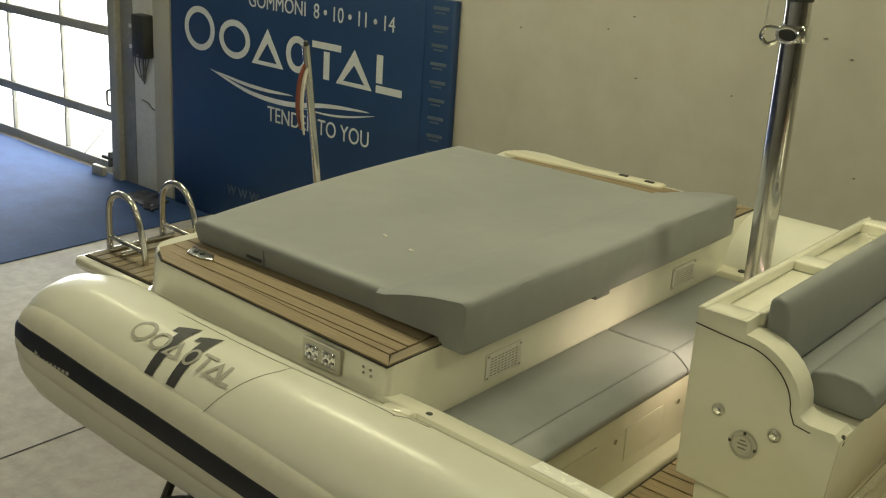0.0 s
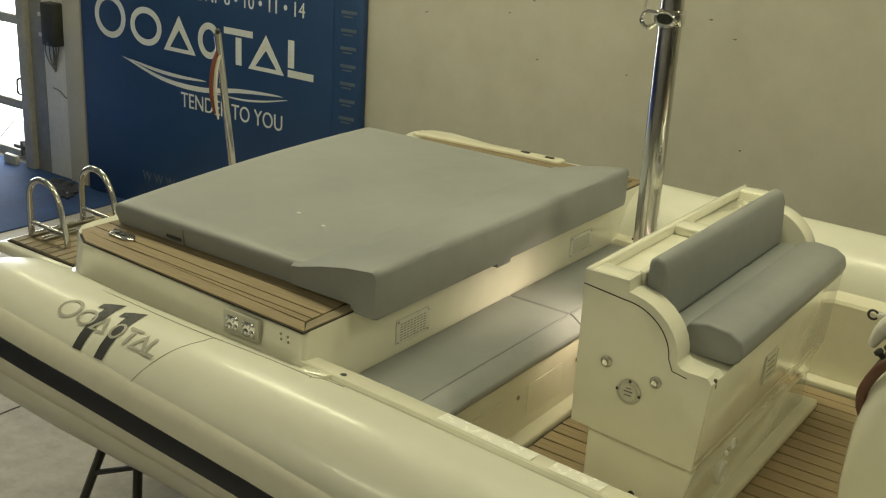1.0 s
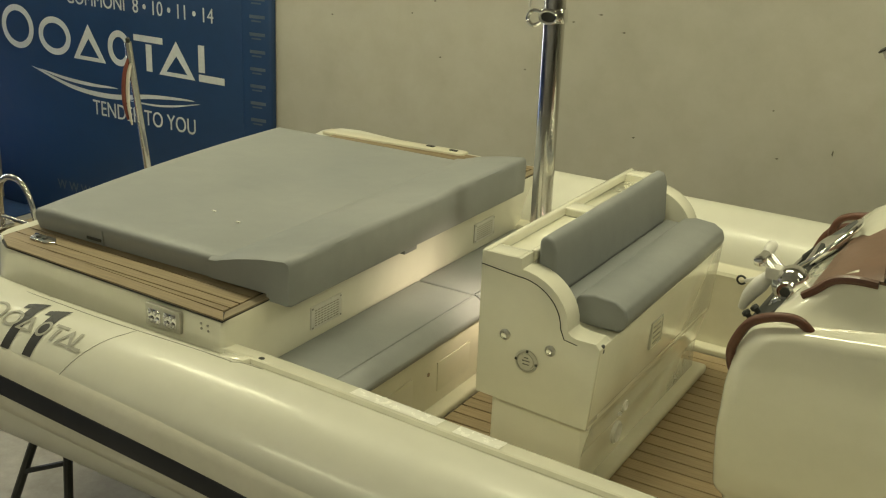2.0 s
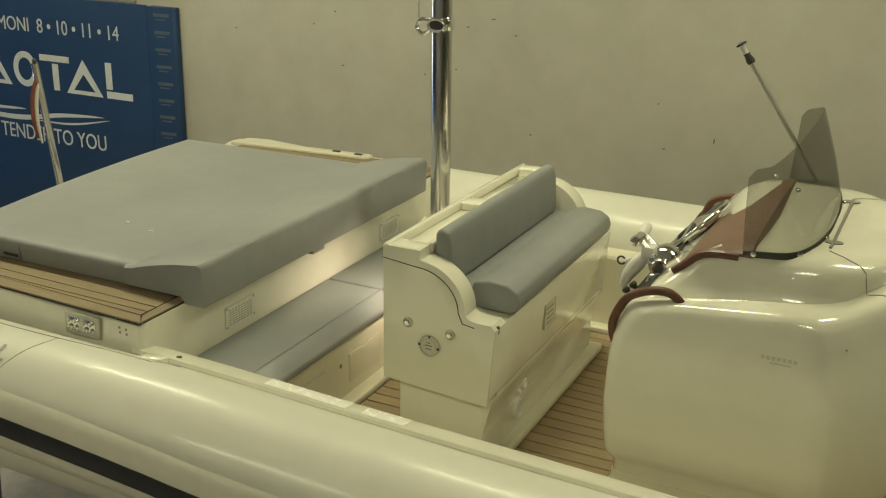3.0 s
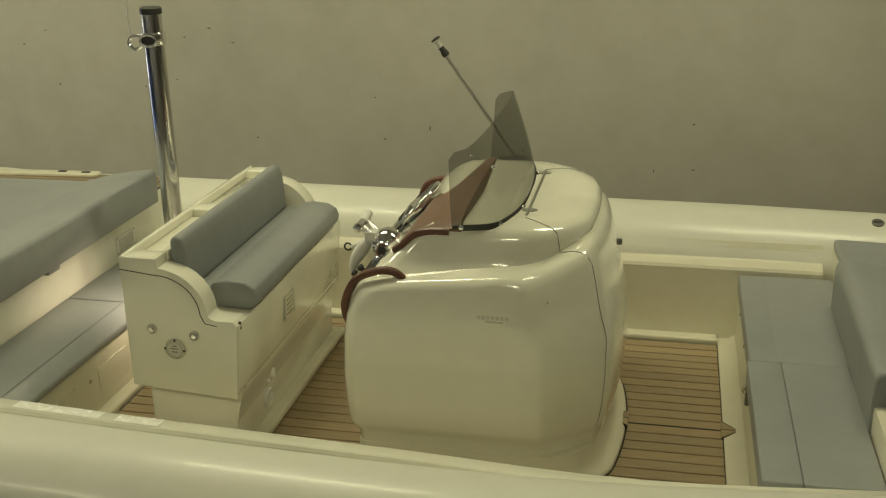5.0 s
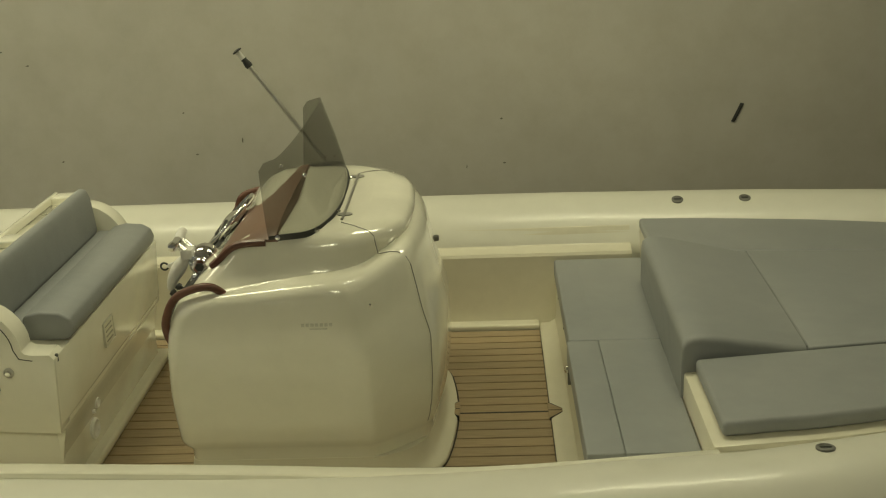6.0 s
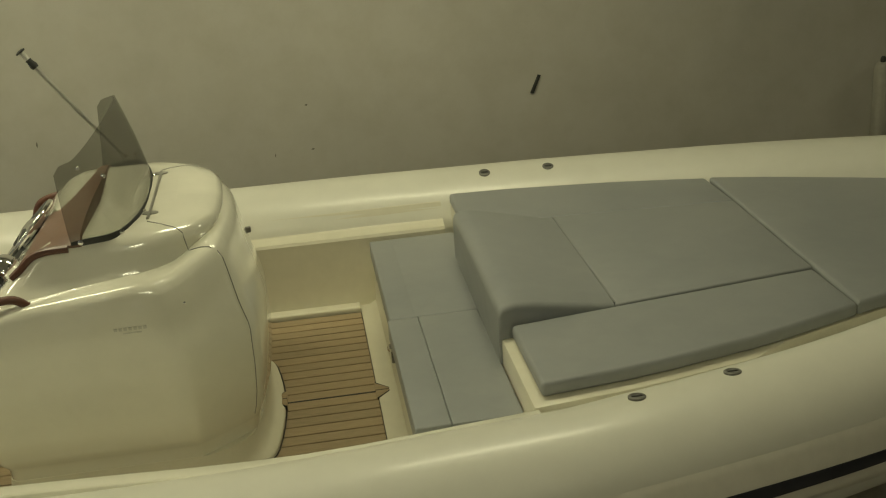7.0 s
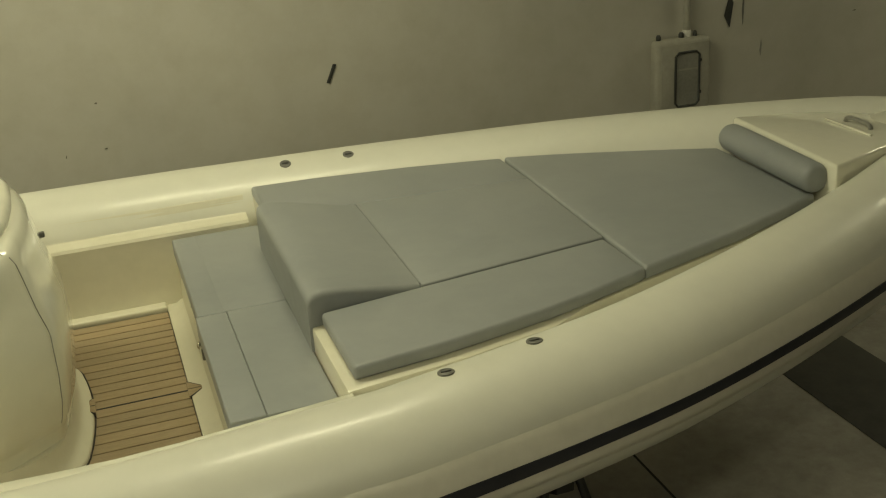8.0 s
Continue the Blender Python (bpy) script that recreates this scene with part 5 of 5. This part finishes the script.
    # wheel, almost edge-on to the side
    turn = Matrix.Rotation(radians(-46), 4, "Y")
    c = Vector((-2.09, 0.13, 1.09))
    ring = [c + turn @ Vector((0.17 * math.cos(a), 0.17 * math.sin(a), 0)) for a in (2 * math.pi * k / 32 for k in range(32))]
    wheel = under(part("steering_wheel", pipe(ring, 0.014, 10, True), CHROME, label="chrome rimmed wheel with dark spokes"), con)
    for k in range(3):
        a = radians(30 + 120 * k)
        under(part("spoke", pipe([c, c + turn @ Vector((0.165 * math.cos(a), 0.165 * math.sin(a), 0))], [0.030, 0.018], 8), DARK_BOX), wheel)
    under(part("hub", lathe([(0.10, -0.03), (0.115, -0.01), (0.11, 0.002), (0.06, 0.018), (0.03, 0.03), (0.001, 0.032)], c, turn, 24), CHROME), wheel)
    under(part("column", pipe([c, c - turn @ Vector((0, 0, 0.12))], 0.03, 12), DARK_BOX), wheel)
    # engine control: a chrome barrel across, two levers with a cross grip
    across = Matrix.Rotation(radians(90), 4, "X")
    b0 = Vector((-2.125, -0.415, 1.040))
    barrel = lathe([(0.034, 0.0), (0.040, -0.006), (0.042, -0.02), (0.036, -0.024), (0.036, -0.034), (0.064, -0.05), (0.080, -0.09), (0.074, -0.14), (0.055, -0.18), (0.001, -0.185)], b0, across, 28)
    ctl = under(part("engine_control", barrel, CHROME, label="chrome twin-lever engine control"), con)
    under(part("barrel_bolt", lathe([(0.022, -0.001), (0.022, 0.006), (0.001, 0.007)], b0, across, 6), DARK_BOX), ctl)
    under(part("control_base", prism([(-2.20, 0.92), (-2.18, 0.99), (-2.12, 1.02), (-2.06, 1.06), (-2.05, 1.03), (-2.15, 0.92)], "y", -0.39, -0.24, 0.012, 2), CHROME), ctl)
    for y in (-0.352, -0.275):
        under(part("lever", pipe([(-2.13, y, 1.045), (-2.19, y, 1.09), (-2.24, y + 0.005, 1.135)], [0.022, 0.017, 0.015], 10), CHROME), ctl)
    grip = lathe([(0.001, 0.022), (0.018, 0.016), (0.024, 0.0), (0.022, -0.03), (0.019, -0.05), (0.021, -0.09), (0.016, -0.11)], (-2.245, -0.40, 1.14), across, 20)
    under(part("grip", grip, CHROME), ctl)
    under(part("grip_end", lathe([(0.017, 0), (0.024, 0.03), (0.022, 0.08), (0.010, 0.098), (0.001, 0.10)], (-2.245, -0.29, 1.14), Matrix.Rotation(radians(-90), 4, "X") @ Matrix.Rotation(radians(12), 4, "X"), 18), WHITE_PLASTIC, label="white grip end"), ctl)
    under(part("grip_label", box((-2.225, -0.372, 1.062), (-2.165, -0.30, 1.112), 0.01, 2), WHITE_PLASTIC), ctl)
    under(part("handset", pipe(spline([(-2.315, -0.30, 0.885), (-2.29, -0.30, 0.95), (-2.25, -0.295, 1.01), (-2.22, -0.285, 1.05)], 4), [0.014, 0.018, 0.022, 0.026, 0.030, 0.032, 0.034, 0.034, 0.034, 0.032, 0.028, 0.026, 0.018], 14), WHITE_PLASTIC, label="white hand-held remote on a clip"), con)
    under(part("handset_ring", pipe([Vector((-2.335, -0.28, 1.0)) + Vector((0.018 * math.cos(a), 0, 0.018 * math.sin(a))) for a in (2 * math.pi * k / 14 for k in range(14))], 0.005, 6, True), DARK_BOX), con)
    under(part("handset_arm", pipe([(-2.32, -0.28, 1.0), (-2.25, -0.28, 1.03)], 0.010, 8), WHITE_PLASTIC), con)
    for x, z in ((-2.215, 0.955), (-2.245, 0.925)):
        under(part("switch_knob", lathe([(0.010, 0), (0.012, 0.02), (0.018, 0.026), (0.016, 0.04), (0.001, 0.044)], (x + 0.012, -0.45, z - 0.016), Matrix.Rotation(radians(-48), 4, "Y"), 14), DARK_BOX), con)
    # hinge of the hood, and the fine joints round the hood panel and down the front
    for y in (-0.285, 0.285):
        h = lathe([(0.045, 0), (0.045, 0.004), (0.001, 0.006)], on_top(-1.438, y, 0.0), Matrix.Diagonal((0.85, 0.55, 1, 1)), 20)
        under(part("hinge", h, GALV, label="oval steel hood hinge"), con)
    under(part("hinge_rod", pipe([on_top(-1.441 + 0.01 * (y + 0.372), y, 0.003) for y in np.linspace(-0.372, 0.31, 9)], 0.007, 8), GALV), con)
    plan = spline([(-1.44, -0.40, 0), (-1.36, -0.445, 0), (-1.27, -0.478, 0), (-1.21, -0.50, 0), (-1.165, -0.51, 0)], 5)
    under(part("hood_seam", pipe([on_top(q.x, q.y) for q in plan], 0.0025, 6), GALV), con)
    plan = spline([(-1.434, 0.33, 0), (-1.34, 0.385, 0), (-1.22, 0.415, 0), (-1.14, 0.40, 0)], 5)
    under(part("hood_seam", pipe([on_top(q.x, q.y) for q in plan], 0.0025, 6), GALV), con)
    seam = [on_front(-0.512 - 0.02 * math.sin(3 * (1.08 - z)), z) for z in np.linspace(1.10, 0.26, 22)]
    under(part("front_seam", pipe(seam, 0.0024, 6), GALV), con)
    under(part("front_catch", box((-1.06, 0.21, 0.915), (-1.022, 0.235, 0.945), 0.006), VALVE), con)
    # small emblem on the side
    for k in range(7):
        q = on_side(-1.60 + 0.021 * k, 0.869, 0.0)
        under(part("emblem", box((q.x - 0.007, q.y - 0.003, q.z - 0.007), (q.x + 0.007, q.y + 0.002, q.z + 0.007)), FAINT, label="faint silver emblem bar"), con)
    q = on_side(-1.53, 0.85, 0.0)
    under(part("emblem", box((q.x - 0.04, q.y - 0.003, q.z - 0.0025), (q.x + 0.04, q.y + 0.002, q.z + 0.0025)), FAINT, label="faint silver emblem bar"), con)
    # Chrome dot added in place of a small highlight on the console's side.
    under(part("glint_dot", lathe([(0.006, 0), (0.006, 0.004), (0.001, 0.006)], on_side(-1.30, 0.935, -0.002), FACE_NORTH, 10), CHROME), con)
    # skirt at the foot: a cove that is square aft and bowed forward
    rows = ((0.0, -2.255, -1.060, 0.715, 0.05, 0.27, 0.105), (0.016, -2.255, -1.060, 0.715, 0.05, 0.27, 0.105), (0.026, -2.250, -1.068, 0.712, 0.05, 0.265, 0.105),
            (0.040, -2.235, -1.092, 0.702, 0.05, 0.25, 0.10), (0.075, -2.215, -1.116, 0.692, 0.05, 0.23, 0.10), (0.16, -2.201, -1.130, 0.687, 0.05, 0.22, 0.10))
    under(part("skirt", loft([console_ring(*r) for r in rows]), LINER, label="cream skirt round the console foot", angle=50), con)
    edge = [(x, y, 0.003) for x, y, z in console_ring(0.0, -2.260, -1.054, 0.72, 0.05, 0.27, 0.105)]
    under(part("skirt_joint", pipe(edge, 0.0038, 6, True), CAULK), con)
    under(part("joint_wedge", prism([(-1.045, 0.022), (-0.946, 0.112), (-0.946, -0.068)], "z", 0.004, 0.0285), CAULK), con)
    for s in (-1, 1):
        tip = prism([(-1.03, 0.022 + s * 0.005), (-0.944, 0.022 + s * 0.005), (-0.944, 0.022 + s * 0.082)], "z", 0.0, 0.030)
        under(part("king_plank_tip", tip, TEAK), con)
    # wind screen
    rings = []
    n = 28
    for lvl in (0.0, 0.25, 0.5, 0.75, 1.0):
        row = []
        for k in range(n + 1):
            a = -1 + 2 * k / n
            u = abs(a)
            turn = math.pi / 2 * min(u / 0.8, 1)
            bx, by = -1.635 + 0.17 * math.cos(turn) ** 0.75 - 0.12 * max(u - 0.8, 0) / 0.2, math.copysign(0.535 * math.sin(turn) ** 0.85, a)
            tx, ty = -1.675 + 0.06 * math.cos(turn) ** 0.75 - 0.07 * max(u - 0.8, 0) / 0.2, math.copysign(0.64 * math.sin(turn) ** 0.85, a)
            rise = 0.012 * max(-a - 0.6, 0) / 0.4
            bz = 1.190 + 0.038 * (1 - u ** 3) + 0.085 * max(by, 0) + rise
            tz = 1.592 - 0.6 * rise + 0.045 * (1 - u ** 2.2) - 0.03 * (max(u - 0.90, 0) / 0.1) ** 2
            p = Vector((bx, by, bz)).lerp(Vector((tx, ty, tz)), lvl)
            row.append(p + Vector((0.016 * math.cos(turn), 0.010 * math.sin(turn) * math.copysign(1, a), 0)) * math.sin(math.pi * lvl))
        rings.append(row)
    outer = rings
    inner = [[p + Vector((-0.006, -0.006 * np.sign(p.y), 0)) for p in row] for row in rings]
    bm = bmesh.new()
    vo = [[bm.verts.new(p) for p in row] for row in outer]
    vi = [[bm.verts.new(p) for p in row] for row in inner]
    R, C = len(vo), n + 1
    for r in range(R - 1):
        for k in range(C - 1):
            bm.faces.new((vo[r][k], vo[r][k + 1], vo[r + 1][k + 1], vo[r + 1][k]))
            bm.faces.new((vi[r][k], vi[r + 1][k], vi[r + 1][k + 1], vi[r][k + 1]))
        bm.faces.new((vo[r][0], vo[r + 1][0], vi[r + 1][0], vi[r][0]))
        bm.faces.new((vo[r][-1], vi[r][-1], vi[r + 1][-1], vo[r + 1][-1]))
    for k in range(C - 1):
        bm.faces.new((vo[0][k], vi[0][k], vi[0][k + 1], vo[0][k + 1]))
        bm.faces.new((vo[-1][k], vo[-1][k + 1], vi[-1][k + 1], vi[-1][k]))
    screen = under(part("windscreen", bm, TINTED, con, label="curved smoked acrylic windscreen"), con)
    # dark clamping strip along the foot of the screen
    strip = []
    for p, q in zip(outer[0], outer[-1]):
        o = Vector((p.x + 1.715, p.y * 0.6, 0)).normalized()
        up = (q - p).normalized()
        strip.append([p + o * 0.002 - up * 0.006, p + o * 0.009 - up * 0.006, p + o * 0.008 + up * 0.021, p + o * 0.006 + up * 0.025, p + o * 0.002 + up * 0.025])
    under(part("screen_gasket", loft(strip), DARK_BOX, label="dark strip clamping the screen", angle=35), con)
    for k in (1, 6, 11, 17, 22, 27):
        p = outer[0][k]
        d = Vector((p.x + 1.715, p.y * 0.6, 0)).normalized()
        under(part("screen_bolt", lathe([(0.012, 0), (0.012, 0.006), (0.001, 0.009)], p + d * 0.008 + Vector((-0.002, 0, 0.012)), d.to_track_quat("Z", "Y").to_matrix().to_4x4(), 12), CHROME), con)
    # small chrome studs through the pane
    for row, k in ((4, 4), (3, 8), (1, 25), (1, 23)):
        p = rings[row][k].lerp(rings[row - 1][k], 0.4)
        d = Vector((p.x + 1.715, p.y * 0.6, 0)).normalized()
        under(part("screen_stud", lathe([(0.009, -0.014), (0.010, 0.004), (0.007, 0.009), (0.001, 0.010)], p, d.to_track_quat("Z", "Y").to_matrix().to_4x4(), 10), CHROME), screen)
    # light staff
    a, b = Vector((-1.534, 0.62, 1.10)), Vector((-2.02, 0.62, 1.805))
    staff = under(part("light_staff", pipe([a, b], 0.0115, 12), BRUSHED, label="slanting steel staff with a white stern light"), con)
    d = (b - a).normalized()
    q = d.to_track_quat("Z", "Y").to_matrix().to_4x4()
    under(part("staff_socket", lathe([(0.018, 0), (0.022, 0.015), (0.015, 0.045), (0.018, 0.055)], b - d * 0.01, q, 14), DARK_BOX), staff)
    under(part("light_lens", lathe([(0.013, -0.004), (0.014, 0.049)], b + d * 0.045, q, 14), WHITE_PLASTIC), staff)
    under(part("light_cap", lathe([(0.026, 0), (0.028, 0.008), (0.012, 0.014)], b + d * 0.092, q, 14), DARK_BOX), staff)


# ---- fore part ----
def fore_bench():
    xb, z = -0.366, 0.33
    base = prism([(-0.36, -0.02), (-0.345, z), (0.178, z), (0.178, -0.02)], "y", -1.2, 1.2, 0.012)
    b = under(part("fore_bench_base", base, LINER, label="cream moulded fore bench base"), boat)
    latch = under(part("bench_latch", lathe([(0.022, 0), (0.022, 0.01), (0.008, 0.02), (0.001, 0.02)], (-0.372, -0.06, 0.285), Matrix.Rotation(radians(-90), 4, "Y"), 14), CHROME, label="chrome locker latch"), b)
    under(part("latch_plate", box((-0.374, -0.075, 0.20), (-0.35, -0.045, 0.31), 0.006), VALVE), b)
    for y in (0.95, 0.5, -0.35, -0.8):
        under(part("screw", lathe([(0.008, 0), (0.008, 0.004), (0.001, 0.005)], (-0.352, y, 0.27), Matrix.Rotation(radians(-90), 4, "Y"), 8), DARK_BOX), b)
    near = thing("bench_cushion", (-0.1, -0.6, z), "flat grey vinyl seat cushion with a sewn front panel", "cushion", "fore bench cushions")
    under(part("front_roll", cushion((xb - 0.012, -1.19, z + 0.002), (xb + 0.15, -0.058, 0.445), 0.009), VINYL), near)
    under(part("seat_panel", cushion((xb + 0.1503, -1.19, z + 0.002), (0.096, -0.058, 0.445), 0.004), VINYL), near)
    # Dark strip put in the gap for the shade between the cushions.
    under(part("gap_strip", box((xb + 0.004, -0.0578, z + 0.004), (0.092, -0.0422, 0.430), 0.002), DARK_BOX), near)
    far = thing("bench_cushion", (-0.1, 0.56, z), "flat grey vinyl seat cushion in one smooth panel", "cushion", "fore bench cushions")
    under(part("front_roll", cushion((xb, -0.042, z + 0.002), (xb + 0.16, 1.165, 0.44), 0.012), VINYL), far)
    under(part("seat_panel", cushion((xb + 0.13, -0.042, z + 0.002), (0.168, 1.165, 0.4405), 0.010), VINYL), far)


def half(x, side=-1):
    """Half width of the bow cushions at x, on a side."""
    near = (1.315, 1.255, 1.125, 0.945, 0.735, 0.455)
    far = (1.345, 1.305, 1.215, 1.095, 0.875, 0.57)
    return float(np.interp(x, (0.07, 0.6, 1.2, 1.73, 2.4, 3.1), near if side < 0 else far))


def bow_cushions():
    z0, z1 = 0.570, 0.64
    xs = list(np.linspace(0.102, 3.16, 16))
    out = [(x, -half(x) - (0.06 if x < 1.3 else 0.0)) for x in xs] + [(x, half(x, 1) + 0.06) for x in reversed(xs[1:])] + [(0.18, half(0.18, 1) + 0.06), (0.18, -0.60), (0.102, -0.62)]
    under(part("bow_box", prism(out, "z", 0.0, z0, 0.01), LINER, label="cream moulded bow locker base"), boat)
    for side in (-1, 1):
        coam = []
        for x in np.linspace(0.06, 3.16, 16):
            h = half(x, side) + 0.012
            tz = TUBE_Z + (0.055 * max(x - 0.2, 0) if side > 0 else 0.0)
            drop = 0.05 if side > 0 else 0.045 + 0.02 * min(max(x - 0.3, 0), 1.4)
            coam.append([(x, side * (h + a), b + tz - 0.355 - drop) for a, b in ((0.0, 0.52), (0.0, 0.565), (0.035, 0.59), (0.075, 0.59), (0.10, 0.55), (0.09, 0.45))])
        under(part("bow_coaming", loft(coam), GEL, label="off-white coaming beside the bow cushions", angle=50), boat)
    def joint(y):
        return 1.755 + 0.035 * y

    def inner(x, side=-1):
        return float(np.interp(x, (0.07, 1.74), (0.715, 0.485) if side < 0 else (0.725, 0.60)))

    for side in (-1, 1):
        x0, x1 = (0.15 if side < 0 else 0.178), joint(side * 0.75)
        xs = list(np.linspace(x0, x1, 9))
        pts = [(x, side * half(x, side)) for x in xs] + [(x, side * (inner(x, side) + 0.006)) for x in reversed(xs)]
        c = part("side_cushion", prism(pts, "z", z0 + 0.002, z1, 0.020, 4, 45), VINYL)
        tagged(c, "long grey vinyl bow side cushion", "cushion", "bow cushions")
    # middle cushion with a raised wedge back
    wedge = thing("wedge_cushion", (0.6, 0, z0), "grey vinyl bow cushion rising to a wedge back rest", "cushion", "bow cushions")
    rings = []
    for x, zb, zt, e in ((0.100, 0.446, 0.665, 0.012), (0.098, 0.445, 0.690, 0.004), (0.104, 0.445, 0.712, 0.0), (0.120, 0.445, 0.728, 0.0), (0.146, 0.445, 0.736, 0.0), (0.19, 0.445, 0.737, 0.0), (0.27, 0.45, 0.724, 0.0), (0.45, 0.48, 0.686, 0.0), (0.60, z0 + 0.002, z1 + 0.013, 0.0), (0.676, z0 + 0.002, z1 + 0.001, 0.0)):
        a, b = -inner(x) + e, inner(x, 1) - e
        r = min(0.032, 0.9 * (zt - zb) / 2)
        left = [(a + r - r * math.cos(radians(q)), zt - r + r * math.sin(radians(q))) for q in (0, 22, 45, 68, 90)]
        right = [(b - r + r * math.cos(radians(q)), zt - r + r * math.sin(radians(q))) for q in (90, 68, 45, 22, 0)]
        top = [(a + r + (b - a - 2 * r) * k / 8, zt + 0.004 * math.sin(math.pi * k / 8)) for k in range(1, 8)]
        rings.append([(x + 0.012 * y, y, zz) for y, zz in [(a, zb)] + left + top + right + [(b, zb)]])
    under(part("wedge", loft(rings), VINYL, angle=60), wedge)
    y0, y1 = -inner(0.68), inner(0.68, 1)
    pts = [(0.681 + 0.012 * y0, y0), (joint(-0.48) - 0.004, -0.485), (joint(0.6) - 0.004, 0.60), (0.681 + 0.012 * y1, y1)]
    under(part("flat_panel", prism(pts, "z", z0 + 0.002, z1 + 0.003, 0.012, 3), VINYL), wedge)
    seam = [(0.679 + 0.012 * y, y, z1 + 0.0015) for y in np.linspace(y0 + 0.02, y1 - 0.02, 8)]
    under(part("seam", pipe(seam, 0.003, 6), PIPING), wedge)
    xs = [(joint(-0.94) + 0.006 + (3.06 - joint(-0.94)) * k / 8) for k in range(9)]
    xf = [(joint(1.09) + 0.006 + (3.075 - joint(1.09)) * k / 8) for k in range(9)]
    pts = [(x, -half(x)) for x in xs] + [(x, half(x, 1)) for x in reversed(xf)]
    c = part("bow_cushion", prism(pts, "z", z0 + 0.002, z1 + 0.006, 0.022, 4, 45), VINYL)
    tagged(c, "tapered grey vinyl cushion at the bow", "cushion", "bow cushions")
    rot = Matrix.Rotation(radians(90), 4, "X")
    bol = lathe([(0.001, -0.50), (0.06, -0.498), (0.078, -0.485), (0.088, -0.455), (0.09, -0.3), (0.09, 0.3), (0.088, 0.43), (0.078, 0.46), (0.06, 0.473), (0.001, 0.475)], (3.087, -0.015, 0.735), Matrix.Rotation(radians(-3.3), 4, "Z") @ rot, 28)
    tagged(part("head_bolster", bol, VINYL), "round grey vinyl head bolster across the bow", "bolster")


def bow_deck():
    top = 0.83
    pts = [(3.115, -0.575), (3.7, -0.37), (4.12, -0.2), (4.12, 0.2), (3.7, 0.40), (3.19, 0.56)]
    d = under(part("bow_deck", prism(pts, "z", 0.3, top, 0.02, 3), GEL, label="off-white raised bow deck"), boat)
    under(part("bow_step", prism([(3.62, -0.22), (3.64, -0.22), (3.64, 0.20), (3.62, 0.20)], "z", top, top + 0.012, 0.004), GEL), d)
    under(part("bow_cleat", pipe(spline([(3.715, -0.11, top), (3.713, -0.09, top + 0.028), (3.71, 0.0, top + 0.034), (3.707, 0.09, top + 0.028), (3.705, 0.11, top)], 5), 0.014, 8), GALV, label="dull steel bow cleat"), d)
    cap = lathe([(0.30, 0.0), (0.29, 0.10), (0.24, 0.17), (0.1, 0.2), (0.001, 0.2)], (4.1, 0, 0.66), None, 28)
    under(part("nose_cap", cap, GEL), boat)


def boat_stands():
    for x in (-5.75, -2.6, 1.2):
        st = thing("boat_stand", (x, 0, GROUND), "black steel trestle carrying the hull", "boat stand", "boat stands")
        for y in (-1.15, 1.15):
            s = 1 if y > 0 else -1
            for dx in (-0.28, 0.28):
                under(part("leg", pipe([(x + dx, y + 0.12 * s, GROUND), (x + 0.3 * dx, y - 0.1 * s, -0.34)], 0.025, 8), DARK_BOX), st)
            under(part("brace", pipe([(x - 0.185, y + 0.01 * s, -0.74), (x + 0.12, y - 0.03 * s, -0.60)], 0.016, 8), DARK_BOX), st)
        beam = prism([(-1.1, -0.34), (-0.6, -0.60), (0, -0.80), (0.6, -0.60), (1.1, -0.34), (1.1, -0.42), (0.6, -0.70), (0, -0.90), (-0.6, -0.70), (-1.1, -0.42)], "x", x - 0.05, x + 0.05, 0.008)
        under(part("bunk_beam", beam, DARK_BOX), st)


def added_bench_light():
    """An unseen warm light, added on the seat's aft face to brighten the bench."""
    lens = box((-3.312, -0.06, 0.80), (-3.30, 0.26, 0.825), 0.003)
    lamp = under(part("added_bench_light", lens, FILL_GLOW, label="unseen warm light strip added on the seat back"), boat)
    li = new("bench_fill", bpy.data.lights.new("bench_fill", "AREA"))
    li.data.shape, li.data.size, li.data.size_y = "RECTANGLE", 0.32, 0.03
    li.data.energy, li.data.color = 1.4, (1.0, 0.82, 0.58)
    li.data.spread = radians(76)
    li.matrix_world = look((-3.33, 0.10, 0.81), (-3.95, 0.08, 0.37))


added_bench_light()
helm_seat()
console()
fore_bench()
bow_cushions()
bow_deck()
boat_stands()


# ---- sole planks, last ----
def sole_planks():
    pitch, w, mid = 0.09, 0.0805, 0.022
    shared = None
    for k in range(-13, 13):
        y = mid + (k + 0.5) * pitch
        if not -1.12 < y < 1.12:
            continue
        if shared is None:
            ob = part("plank", box((-3.65, -w / 2, -0.010), (-0.464, w / 2, 0.0), 0.0025, 1), TEAK)
            shared = ob.data
        else:
            ob = new("plank", shared)
        ob.location = (0, y, 0)
        under(ob, sole)
    under(part("king_joint", box((-0.95, mid - 0.0065, -0.008), (-0.45, mid + 0.0065, 0.0008)), CAULK), sole)
    # the pointed ends of the two middle planks, let into the cove
    under(part("joint_wedge", prism([(-0.468, mid - 0.094), (-0.378, mid), (-0.468, mid + 0.094)], "z", -0.005, 0.0075), CAULK), sole)
    for s in (-1, 1):
        under(part("king_plank_tip", prism([(-0.472, mid + s * 0.086), (-0.472, mid + s * 0.004), (-0.388, mid + s * 0.004)], "z", -0.005, 0.0084), TEAK), sole)

sole_planks()
